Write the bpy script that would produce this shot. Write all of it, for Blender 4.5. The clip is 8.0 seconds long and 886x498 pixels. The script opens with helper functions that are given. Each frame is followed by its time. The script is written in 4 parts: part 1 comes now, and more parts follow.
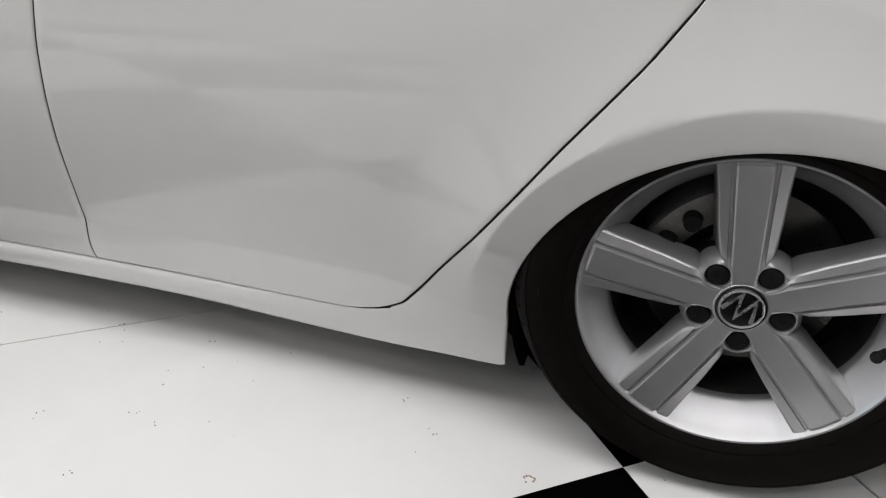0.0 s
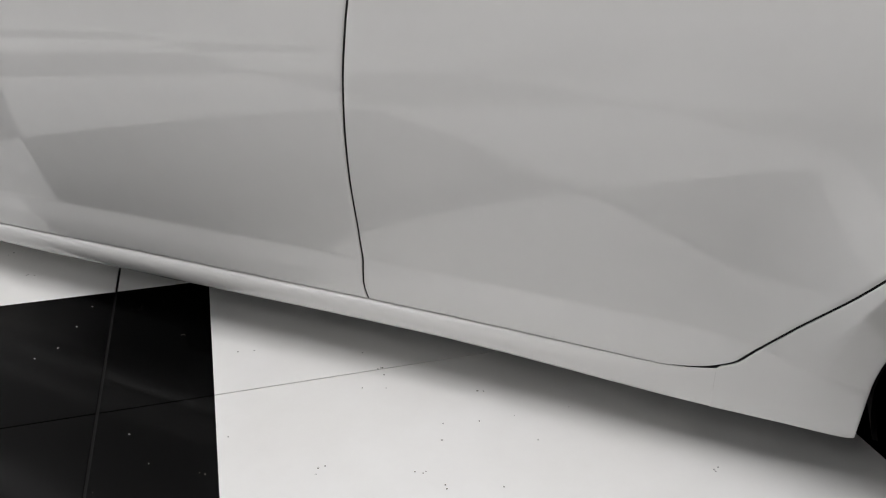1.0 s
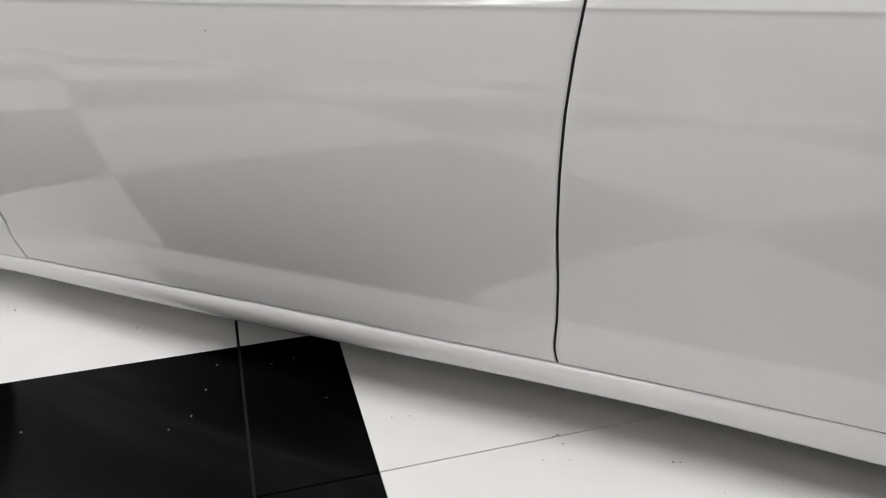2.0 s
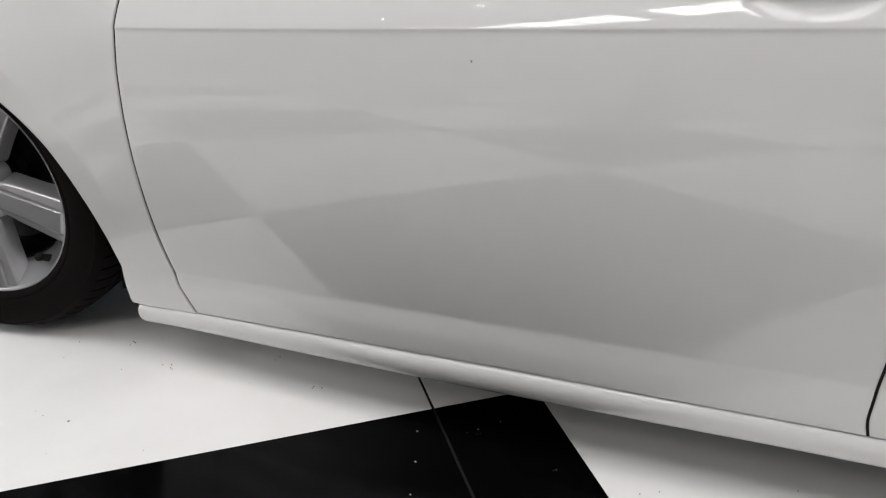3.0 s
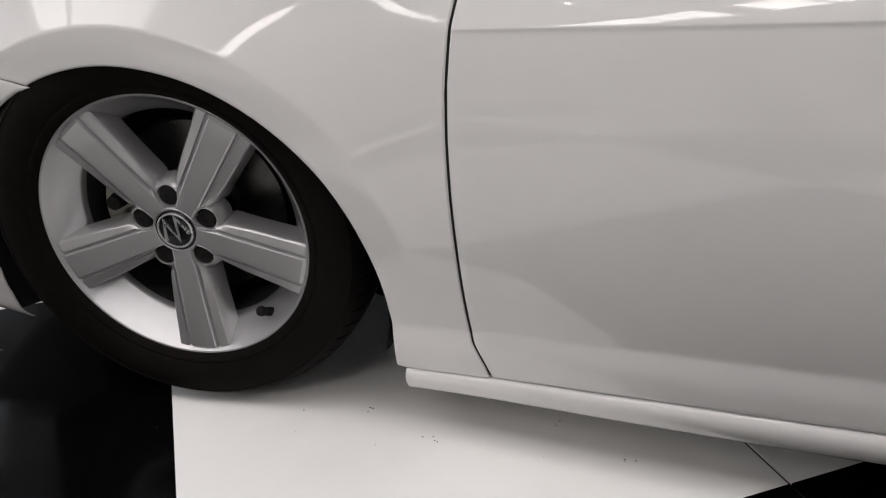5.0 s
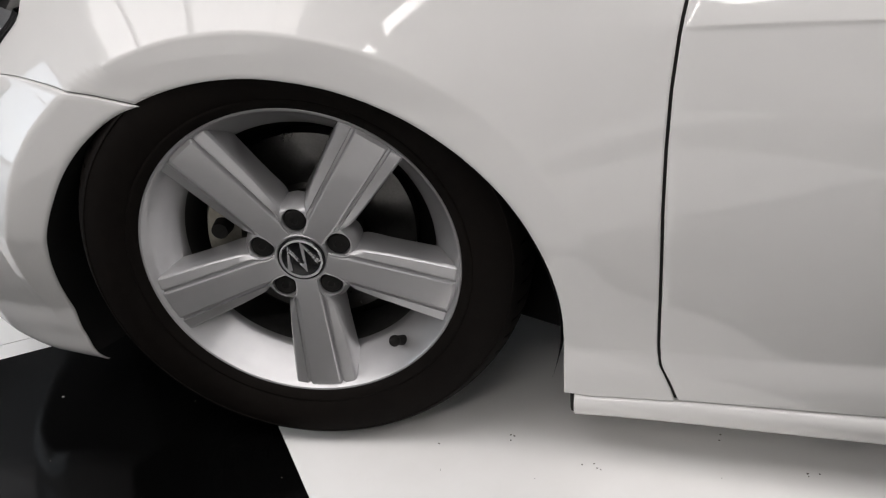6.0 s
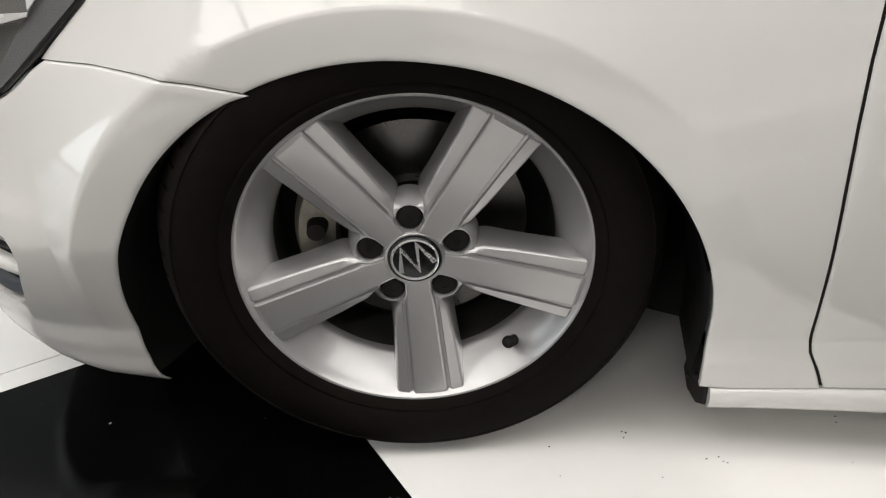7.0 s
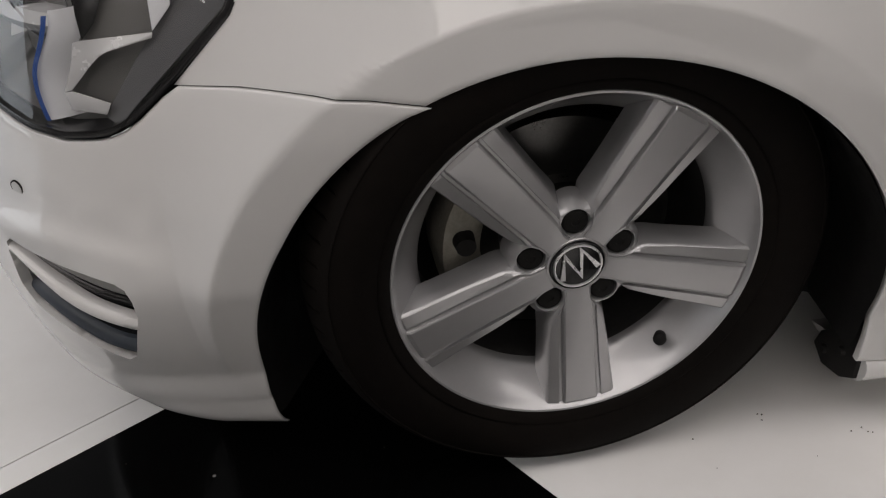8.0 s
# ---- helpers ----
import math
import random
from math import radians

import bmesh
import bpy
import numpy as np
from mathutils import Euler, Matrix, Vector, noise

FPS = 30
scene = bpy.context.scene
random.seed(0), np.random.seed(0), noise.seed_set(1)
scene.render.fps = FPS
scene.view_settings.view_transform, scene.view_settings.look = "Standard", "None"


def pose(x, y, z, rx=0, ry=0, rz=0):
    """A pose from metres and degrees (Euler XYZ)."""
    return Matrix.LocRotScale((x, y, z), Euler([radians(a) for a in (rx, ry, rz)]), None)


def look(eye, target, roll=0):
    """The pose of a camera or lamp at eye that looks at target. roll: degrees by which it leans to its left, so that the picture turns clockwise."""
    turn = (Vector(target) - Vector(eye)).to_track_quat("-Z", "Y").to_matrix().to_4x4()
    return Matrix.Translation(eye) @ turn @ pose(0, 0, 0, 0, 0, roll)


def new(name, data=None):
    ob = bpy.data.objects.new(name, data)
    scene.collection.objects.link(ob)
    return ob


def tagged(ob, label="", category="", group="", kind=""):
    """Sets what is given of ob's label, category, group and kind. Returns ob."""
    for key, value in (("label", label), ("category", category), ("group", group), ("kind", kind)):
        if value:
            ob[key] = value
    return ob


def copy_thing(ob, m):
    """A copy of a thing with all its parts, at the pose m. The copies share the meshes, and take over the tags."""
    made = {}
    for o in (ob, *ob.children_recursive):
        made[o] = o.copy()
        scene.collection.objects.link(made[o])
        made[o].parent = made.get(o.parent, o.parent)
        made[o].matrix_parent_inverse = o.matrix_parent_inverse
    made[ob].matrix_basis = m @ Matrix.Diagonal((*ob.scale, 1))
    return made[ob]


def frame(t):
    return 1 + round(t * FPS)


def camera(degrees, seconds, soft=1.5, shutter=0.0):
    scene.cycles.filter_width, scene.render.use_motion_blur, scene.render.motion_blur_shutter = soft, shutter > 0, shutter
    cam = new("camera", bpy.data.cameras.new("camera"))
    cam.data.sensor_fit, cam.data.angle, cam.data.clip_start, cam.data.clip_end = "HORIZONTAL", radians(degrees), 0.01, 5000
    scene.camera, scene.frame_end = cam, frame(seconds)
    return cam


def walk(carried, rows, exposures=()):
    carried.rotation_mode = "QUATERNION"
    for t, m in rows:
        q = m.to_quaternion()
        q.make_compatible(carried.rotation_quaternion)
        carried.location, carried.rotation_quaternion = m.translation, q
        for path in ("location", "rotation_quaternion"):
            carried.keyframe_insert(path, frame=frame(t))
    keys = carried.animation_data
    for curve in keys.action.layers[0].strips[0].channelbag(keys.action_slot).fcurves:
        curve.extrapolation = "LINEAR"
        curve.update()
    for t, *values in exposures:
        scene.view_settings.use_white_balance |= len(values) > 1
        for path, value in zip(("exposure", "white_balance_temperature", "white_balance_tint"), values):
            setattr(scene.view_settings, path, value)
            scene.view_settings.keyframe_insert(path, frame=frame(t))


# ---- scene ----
cam = camera(57.5, 8.0, soft=1.15)
PATH = [
    (0, (2.499, -1.015, 0.879), (2.021, 0.692, -0.047), 3.1),
    (0.5, (2.366, -1.025, 0.85), (1.697, 0.637, -0.039), 2.1),
    (1, (2.145, -0.989, 0.847), (1.432, 0.649, -0.052), 0.4),
    (1.2, (2.068, -0.967, 0.86), (1.34, 0.666, -0.037), -0.6),
    (2.3, (1.691, -0.947, 0.847), (0.966, 0.7, -0.025), -0.7),
    (2.5, (1.589, -0.973, 0.851), (0.891, 0.694, -0.005), -0.2),
    (3, (1.427, -0.945, 0.834), (0.674, 0.706, -0.008), -1.8),
    (3.5, (1.269, -0.902, 0.817), (0.479, 0.727, -0.033), -3.0),
    (4, (1.093, -0.866, 0.832), (0.34, 0.764, -0.051), -2.5),
    (4.2, (1.025, -0.868, 0.834), (0.3, 0.772, -0.052), -2.2),
    (5.3, (0.737, -0.925, 0.798), (0.071, 0.769, -0.031), -3.4),
    (5.5, (0.66, -0.916, 0.805), (0.029, 0.781, -0.044), -3.8),
    (6, (0.472, -0.891, 0.828), (-0.036, 0.816, -0.082), -3.7),
    (6.5, (0.332, -0.842, 0.83), (-0.106, 0.857, -0.13), -3.8),
    (7, (0.187, -0.851, 0.821), (-0.111, 0.869, -0.155), -3.3),
    (7.5, (0.032, -0.85, 0.833), (-0.135, 0.87, -0.174), -4.0),
    (8, (-0.128, -0.795, 0.839), (-0.179, 0.916, -0.196), -5.1),
]
EXPOSURES = [(0, -0.72, 6500, 10), (1.2, -0.82, 6500, 10), (2.5, -0.62, 6500, 10), (4, -0.84, 6650, 12), (5.5, -0.81, 6720, 14), (6, -0.67, 6660, 12), (6.5, -0.62, 6680, 12), (7, -0.48, 6900, 9), (7.5, -0.51, 6820, 12), (8, -1.36, 6900, 14)]
walk(cam, [(t, look(eye, target, roll)) for t, eye, target, roll in PATH], EXPOSURES)

# ---- world and light: daylight through the roof lights of a white showroom ----
world = bpy.data.worlds.new("world")
scene.world = world
world.use_nodes = True
sky = world.node_tree.nodes.new("ShaderNodeTexSky")
sky.sky_type, sky.sun_disc, sky.sun_elevation, sky.sun_rotation = "NISHITA", False, radians(48), radians(200)
world.node_tree.links.new(sky.outputs[0], world.node_tree.nodes["Background"].inputs[0])
world.node_tree.nodes["Background"].inputs[1].default_value = 0.08

ROOM = (-7.0, 9.5, -9.5, 5.5, 4.4)          # x0, x1, y0, y1, height
# assumed roof lights out of view; the strip beyond the car is added fill
ROOFLIGHTS = [(-6.4, 6.4, -2.9, -0.5, 520.0, 8), (-6.4, 6.4, 3.0, 3.8, 55.0, 8)]   # x0, x1, y0, y1, watts, panes
for x0, x1, y0, y1, watts, _ in ROOFLIGHTS:
    sun_panel = new("daylight", bpy.data.lights.new("daylight", "AREA"))
    sun_panel.data.shape, sun_panel.data.size, sun_panel.data.size_y = "RECTANGLE", x1 - x0 - 0.06, y1 - y0 - 0.06
    sun_panel.data.energy, sun_panel.data.color = watts, (1.0, 0.980, 0.970)
    sun_panel.matrix_world = pose((x0 + x1) / 2, (y0 + y1) / 2, ROOM[4] + 0.10)


# a row of ceiling panels that runs with the building, askew to the car: start and end along the row, watts, panes
PANEL_ROW, PANEL_TURN, PANEL_HALF = (0.06, -5.12), 41.0, 0.30
PANELS = ((-5.4, 0.03, 150.0, 6), (0.40, 1.75, 40.0, 2))
for s0, s1, watts, _ in PANELS:
    lit = new("daylight", bpy.data.lights.new("daylight", "AREA"))
    lit.data.shape, lit.data.size, lit.data.size_y = "RECTANGLE", s1 - s0 - 0.06, 2 * PANEL_HALF - 0.04
    lit.data.energy, lit.data.color = watts, (1.0, 0.985, 0.98)
    lit.matrix_world = pose(*PANEL_ROW, ROOM[4] - 0.02, 0, 0, PANEL_TURN) @ pose((s0 + s1) / 2, 0, 0)

SHOPFRONT = (-2.6, 5.2, 0.05, 3.0)           # y0, y1, z0, z1 of the glazed front in the west wall
front_light = new("daylight", bpy.data.lights.new("daylight", "AREA"))
front_light.data.shape, front_light.data.size, front_light.data.size_y = "RECTANGLE", SHOPFRONT[1] - SHOPFRONT[0], SHOPFRONT[3] - SHOPFRONT[2]
front_light.data.energy, front_light.data.color = 330.0, (0.80, 0.90, 1.0)
front_light.matrix_world = pose(ROOM[0] - 0.15, (SHOPFRONT[0] + SHOPFRONT[1]) / 2, (SHOPFRONT[2] + SHOPFRONT[3]) / 2, 90, 0, -90)


# ---- materials ----
def material(name):
    m = bpy.data.materials.new(name)
    m.use_nodes = True
    return m, m.node_tree.nodes, m.node_tree.links, m.node_tree.nodes["Principled BSDF"]


def noise_node(nodes, links, scale, detail=4.0, rough=0.55, stretch=None, coords="Object"):
    tc = nodes.new("ShaderNodeTexCoord")
    n = nodes.new("ShaderNodeTexNoise")
    n.inputs["Scale"].default_value, n.inputs["Detail"].default_value, n.inputs["Roughness"].default_value = scale, detail, rough
    if stretch:
        mp = nodes.new("ShaderNodeMapping")
        mp.inputs["Scale"].default_value = stretch
        links.new(tc.outputs[coords], mp.inputs[0])
        links.new(mp.outputs[0], n.inputs[0])
    else:
        links.new(tc.outputs[coords], n.inputs[0])
    return n


def ramp(nodes, links, source, stops):
    r = nodes.new("ShaderNodeValToRGB")
    el = r.color_ramp.elements
    while len(el) < len(stops):
        el.new(0.5)
    for e, (p, c) in zip(el, stops):
        e.position, e.color = p, (*c, 1.0) if len(c) == 3 else c
    links.new(source, r.inputs[0])
    return r


def bump(nodes, links, bsdf, source, strength, distance):
    b = nodes.new("ShaderNodeBump")
    b.inputs["Strength"].default_value, b.inputs["Distance"].default_value = strength, distance
    links.new(source, b.inputs["Height"])
    links.new(b.outputs[0], bsdf.inputs["Normal"])


def surface(name, low, high, scale, rough=(0.4, 0.5), metallic=0.0, relief=0.0, relief_scale=None, coat=0.0, coat_rough=0.03, specular=0.5, stretch=None):
    """A procedural surface: two colours mixed by grain at two scales, uneven gloss and fine relief."""
    m, nodes, links, bsdf = material(name)
    n1 = noise_node(nodes, links, scale, 5.0, 0.6, stretch)
    n2 = noise_node(nodes, links, scale * 9.3, 3.0, 0.6, stretch)
    mix = nodes.new("ShaderNodeMath")
    mix.operation = "MULTIPLY_ADD"
    mix.inputs[1].default_value = 0.35
    links.new(n2.outputs[0], mix.inputs[0])
    half = nodes.new("ShaderNodeMath")
    half.operation = "MULTIPLY"
    half.inputs[1].default_value = 0.65
    links.new(n1.outputs[0], half.inputs[0])
    links.new(half.outputs[0], mix.inputs[2])
    col = ramp(nodes, links, mix.outputs[0], [(0.32, low), (0.68, high)])
    links.new(col.outputs[0], bsdf.inputs["Base Color"])
    rr = ramp(nodes, links, n1.outputs[0], [(0.3, (rough[0],) * 3), (0.7, (rough[1],) * 3)])
    links.new(rr.outputs[0], bsdf.inputs["Roughness"])
    bsdf.inputs["Metallic"].default_value = metallic
    bsdf.inputs["Specular IOR Level"].default_value = specular
    bsdf.inputs["Coat Weight"].default_value, bsdf.inputs["Coat Roughness"].default_value = coat, coat_rough
    if relief:
        n3 = noise_node(nodes, links, relief_scale or scale * 20, 3.0, 0.6, stretch)
        bump(nodes, links, bsdf, n3.outputs[0], 0.5, relief)
    return m


PAINT = surface("white_car_paint", (0.675, 0.667, 0.653), (0.705, 0.697, 0.682), 2.2, (0.42, 0.5), coat=1.0, coat_rough=0.025, specular=0.15)
PAINT.node_tree.nodes["Principled BSDF"].inputs["Coat IOR"].default_value = 1.55
# faint dust and water marks in the lacquer
_n, _l = PAINT.node_tree.nodes, PAINT.node_tree.links
_d = noise_node(_n, _l, 7.0, 8.0, 0.7)
_r = ramp(_n, _l, _d.outputs[0], [(0.5, (0.004,) * 3), (0.8, (0.016,) * 3)])
_l.new(_r.outputs[0], _n["Principled BSDF"].inputs["Coat Roughness"])
_v = _n.new("ShaderNodeTexVoronoi")
_t = _n.new("ShaderNodeTexCoord")
_v.inputs["Scale"].default_value = 5.0
_l.new(_t.outputs["Object"], _v.inputs[0])
_c = ramp(_n, _l, _v.outputs["Distance"], [(0.0060, (1, 1, 1)), (0.0085, (0, 0, 0))])
_m = _n.new("ShaderNodeMix")
_m.data_type = "RGBA"
_b = _n["Principled BSDF"].inputs["Base Color"]
_l.new(_c.outputs[0], _m.inputs["Factor"])
_l.new(_b.links[0].from_socket, _m.inputs["A"])
_m.inputs["B"].default_value = (0.16, 0.15, 0.14, 1)
_l.new(_m.outputs["Result"], _b)
ALLOY = surface("silver_alloy", (0.435, 0.433, 0.438), (0.475, 0.473, 0.478), 6.0, (0.35, 0.41), metallic=0.66, coat=1.0, coat_rough=0.09)
ALLOY_DARK = surface("near_black_alloy", (0.03, 0.03, 0.03), (0.07, 0.068, 0.065), 9.0, (0.5, 0.7), metallic=0.3)
DULL_ALLOY = surface("dull_cast_alloy", (0.13, 0.125, 0.12), (0.26, 0.25, 0.24), 16.0, (0.35, 0.5), metallic=0.5, relief=0.0006, relief_scale=180)
RUBBER = surface("worn_tyre_rubber", (0.0042, 0.0034, 0.0030), (0.0095, 0.0077, 0.0066), 7.0, (0.6, 0.8), specular=0.06, relief=0.0006, relief_scale=260)
CHROME = surface("chrome", (0.82, 0.82, 0.83), (0.88, 0.88, 0.89), 30.0, (0.25, 0.32), metallic=0.9)
GLOSS_BLACK = surface("gloss_black_plastic", (0.006, 0.006, 0.007), (0.012, 0.012, 0.012), 20.0, (0.15, 0.25))
MATT_BLACK = surface("matt_black_plastic", (0.006, 0.006, 0.006), (0.014, 0.013, 0.012), 30.0, (0.6, 0.8), specular=0.2, relief=0.0004, relief_scale=500)
DARK_GREY = surface("dark_grey_plastic", (0.045, 0.047, 0.05), (0.06, 0.062, 0.066), 25.0, (0.35, 0.5))
GRILLE_GREY = surface("grey_grille_plastic", (0.24, 0.235, 0.225), (0.28, 0.275, 0.265), 25.0, (0.4, 0.5))
SLATE = surface("slate_blue_plastic", (0.045, 0.055, 0.07), (0.06, 0.072, 0.09), 25.0, (0.3, 0.42))
# white of the window reflection painted inside the headlamp
WHITE_GLINT = surface("white_window_glint", (0.88, 0.89, 0.91), (0.92, 0.925, 0.94), 25.0, (0.08, 0.14))
CAST_IRON = surface("rust_flecked_steel", (0.20, 0.19, 0.16), (0.36, 0.34, 0.29), 24.0, (0.4, 0.6), metallic=0.5, relief=0.0008, relief_scale=160)
DISC_STEEL = surface("brushed_brake_steel", (0.085, 0.083, 0.08), (0.14, 0.137, 0.132), 30.0, (0.26, 0.36), metallic=0.9)
REFLECTOR = surface("lamp_reflector", (0.55, 0.55, 0.56), (0.66, 0.66, 0.67), 18.0, (0.12, 0.22), metallic=0.9)
LAMP_SHELL = surface("lamp_shell", (0.17, 0.165, 0.158), (0.20, 0.195, 0.187), 22.0, (0.35, 0.45))
LAMP_FIN = surface("satin_silver", (0.72, 0.72, 0.72), (0.78, 0.78, 0.78), 22.0, (0.22, 0.3), metallic=0.25)
LAMP_PANEL = surface("grey_lamp_panel", (0.115, 0.115, 0.118), (0.135, 0.135, 0.138), 22.0, (0.4, 0.5))
# blue rim of that painted reflection
BLUE_GLINT = surface("blue_window_glint", (0.02, 0.07, 0.28), (0.03, 0.10, 0.36), 30.0, (0.2, 0.3))
WALL = surface("pale_wall_paint", (0.54, 0.533, 0.522), (0.60, 0.592, 0.58), 1.4, (0.6, 0.75), relief=0.001, relief_scale=90)
CEIL = surface("white_ceiling_board", (0.56, 0.555, 0.55), (0.62, 0.615, 0.61), 1.1, (0.7, 0.8), relief=0.001, relief_scale=60)
FRAME_WHITE = surface("white_metal_frame", (0.70, 0.70, 0.69), (0.78, 0.78, 0.77), 6.0, (0.4, 0.5))
SLAB = surface("dark_joint_filler", (0.0015, 0.0015, 0.0015), (0.007, 0.0065, 0.006), 18.0, (0.7, 0.9))


def floor_paint(name, low, high, speck, rough):
    m, nodes, links, bsdf = material(name)
    n1 = noise_node(nodes, links, 1.6, 7.0, 0.65)
    col = ramp(nodes, links, n1.outputs[0], [(0.3, low), (0.6, high)])
    vor = nodes.new("ShaderNodeTexVoronoi")
    tc = nodes.new("ShaderNodeTexCoord")
    vor.inputs["Scale"].default_value = 12.0
    links.new(tc.outputs["Object"], vor.inputs[0])
    n2 = noise_node(nodes, links, 55.0, 2.0, 0.5)
    n3 = noise_node(nodes, links, 5.0, 2.0, 0.5)
    dots = ramp(nodes, links, vor.outputs["Distance"], [(0.022, (1, 1, 1)), (0.032, (0, 0, 0))])
    keep = ramp(nodes, links, n3.outputs[0], [(0.50, (0, 0, 0)), (0.53, (1, 1, 1))])
    fac = nodes.new("ShaderNodeMath")
    fac.operation = "MULTIPLY"
    links.new(dots.outputs[0], fac.inputs[0])
    links.new(keep.outputs[0], fac.inputs[1])
    mix = nodes.new("ShaderNodeMix")
    mix.data_type = "RGBA"
    links.new(fac.outputs[0], mix.inputs["Factor"])
    links.new(col.outputs[0], mix.inputs["A"])
    mix.inputs["B"].default_value = (*speck, 1)
    links.new(mix.outputs["Result"], bsdf.inputs["Base Color"])
    rr = ramp(nodes, links, n1.outputs[0], [(0.3, (rough[0],) * 3), (0.7, (rough[1],) * 3)])
    links.new(rr.outputs[0], bsdf.inputs["Roughness"])
    bump(nodes, links, bsdf, n2.outputs[0], 0.12, 0.0006)
    return m


FLOOR_WHITE = floor_paint("white_floor_paint", (0.845, 0.832, 0.806), (0.915, 0.906, 0.890), (0.13, 0.11, 0.09), (0.30, 0.5))
FLOOR_BLACK = floor_paint("black_floor_paint", (0.0009, 0.0009, 0.0009), (0.0018, 0.0018, 0.0018), (0.22, 0.21, 0.20), (0.08, 0.17))
FLOOR_BLACK.node_tree.nodes["Principled BSDF"].inputs["Specular IOR Level"].default_value = 0.13


def pane_material(name, tint, gloss_rough=0.02, ior=1.5):
    """Thin clear glazing: straight-through light with a mirror gloss on top."""
    m = bpy.data.materials.new(name)
    m.use_nodes = True
    nodes, links = m.node_tree.nodes, m.node_tree.links
    nodes.clear()
    out, mix = nodes.new("ShaderNodeOutputMaterial"), nodes.new("ShaderNodeMixShader")
    clear, gloss, fres = nodes.new("ShaderNodeBsdfTransparent"), nodes.new("ShaderNodeBsdfGlossy"), nodes.new("ShaderNodeFresnel")
    clear.inputs[0].default_value = (*tint, 1)
    gloss.inputs["Roughness"].default_value = gloss_rough
    fres.inputs[0].default_value = ior
    links.new(fres.outputs[0], mix.inputs[0])
    links.new(clear.outputs[0], mix.inputs[1])
    links.new(gloss.outputs[0], mix.inputs[2])
    links.new(mix.outputs[0], out.inputs[0])
    return m


LAMP_GLASS = pane_material("clear_lamp_lens", (0.95, 0.955, 0.96), 0.015, 1.7)


# ---- mesh helpers ----
def part(name, bm, mat, parent=None, label="", smooth=True, sharp=50):
    me = bpy.data.meshes.new(name)
    bmesh.ops.recalc_face_normals(bm, faces=bm.faces)
    bm.to_mesh(me)
    bm.free()
    for p in me.polygons:
        p.use_smooth = smooth
    if smooth:
        me.set_sharp_from_angle(angle=radians(sharp))
    me.materials.append(mat)
    ob = new(name, me)
    if parent:
        ob.parent = parent
    if label:
        tagged(ob, label)
    return ob


def box_bm(bm, x0, x1, y0, y1, z0, z1, bevel=0.0):
    made = bmesh.ops.create_cube(bm, size=1.0, matrix=Matrix.Translation(((x0 + x1) / 2, (y0 + y1) / 2, (z0 + z1) / 2)) @ Matrix.Diagonal((x1 - x0, y1 - y0, z1 - z0, 1)))
    if bevel:
        edges = list({e for v in made["verts"] for e in v.link_edges})
        bmesh.ops.bevel(bm, geom=edges, offset=bevel, segments=2, affect="EDGES", profile=0.5)
    return bm


def box(name, dims, mat, parent=None, label="", bevel=0.0):
    return part(name, box_bm(bmesh.new(), *dims, bevel), mat, parent, label, smooth=False)


def grid_bm(points, bm=None, close_u=False):
    """A sheet of quads through rows of points."""
    bm = bm or bmesh.new()
    rows = [[bm.verts.new(p) for p in row] for row in points]
    for a, b in zip(rows, rows[1:]):
        for i in range(len(a) - (0 if close_u else 1)):
            j = (i + 1) % len(a)
            quad = []
            for v in (a[i], a[j], b[j], b[i]):
                if all((v.co - q.co).length > 1e-7 for q in quad):
                    quad.append(v)
            if len(quad) > 2:
                bm.faces.new(quad)
    return bm


def lathe_bm(profile, n=96, bm=None, turn=None):
    """Turns a profile of (radius, y) about the y axis."""
    pts = [[(r * math.cos(2 * math.pi * k / n), y, r * math.sin(2 * math.pi * k / n)) for k in range(n)] for r, y in profile]
    return grid_bm(pts, bm, close_u=True)


def smooth_curve(xs, ys, q, reach):
    """Linear interpolation, rounded off over a reach on either side."""
    offs = np.linspace(-reach, reach, 9)
    return float(np.mean([np.interp(q + o, xs, ys) for o in offs]))


# ---- the shape of the car's side: y over (x, z); x runs from nose to tail ----
YC = 0.865                                  # the car's middle plane
SILL_X, SILL_Z = (0.30, 0.376, 0.489, 0.758, 1.088, 1.57, 1.80, 2.11, 2.31), (0.134, 0.136, 0.144, 0.159, 0.167, 0.1695, 0.1705, 0.173, 0.124)
WAIST_X, WAIST_Y = (-0.9, -0.45, -0.2, 0.2, 0.48, 0.6, 0.8, 1.0, 1.2, 1.4, 1.57, 1.8, 2.2, 2.7, 3.4), (-0.02, -0.042, -0.046, -0.040, -0.034, -0.0385, -0.043, -0.043, -0.040, -0.035, -0.030, -0.027, -0.027, -0.030, -0.015)


def sill_top(x):
    return smooth_curve(SILL_X, SILL_Z, x, 0.05)


def crease(x):
    return 0.642 + (x - 0.48) * 0.041


def waist(x):
    return smooth_curve(WAIST_X, WAIST_Y, x, 0.10)


ZS = np.arange(0.06, 1.0, 0.001)


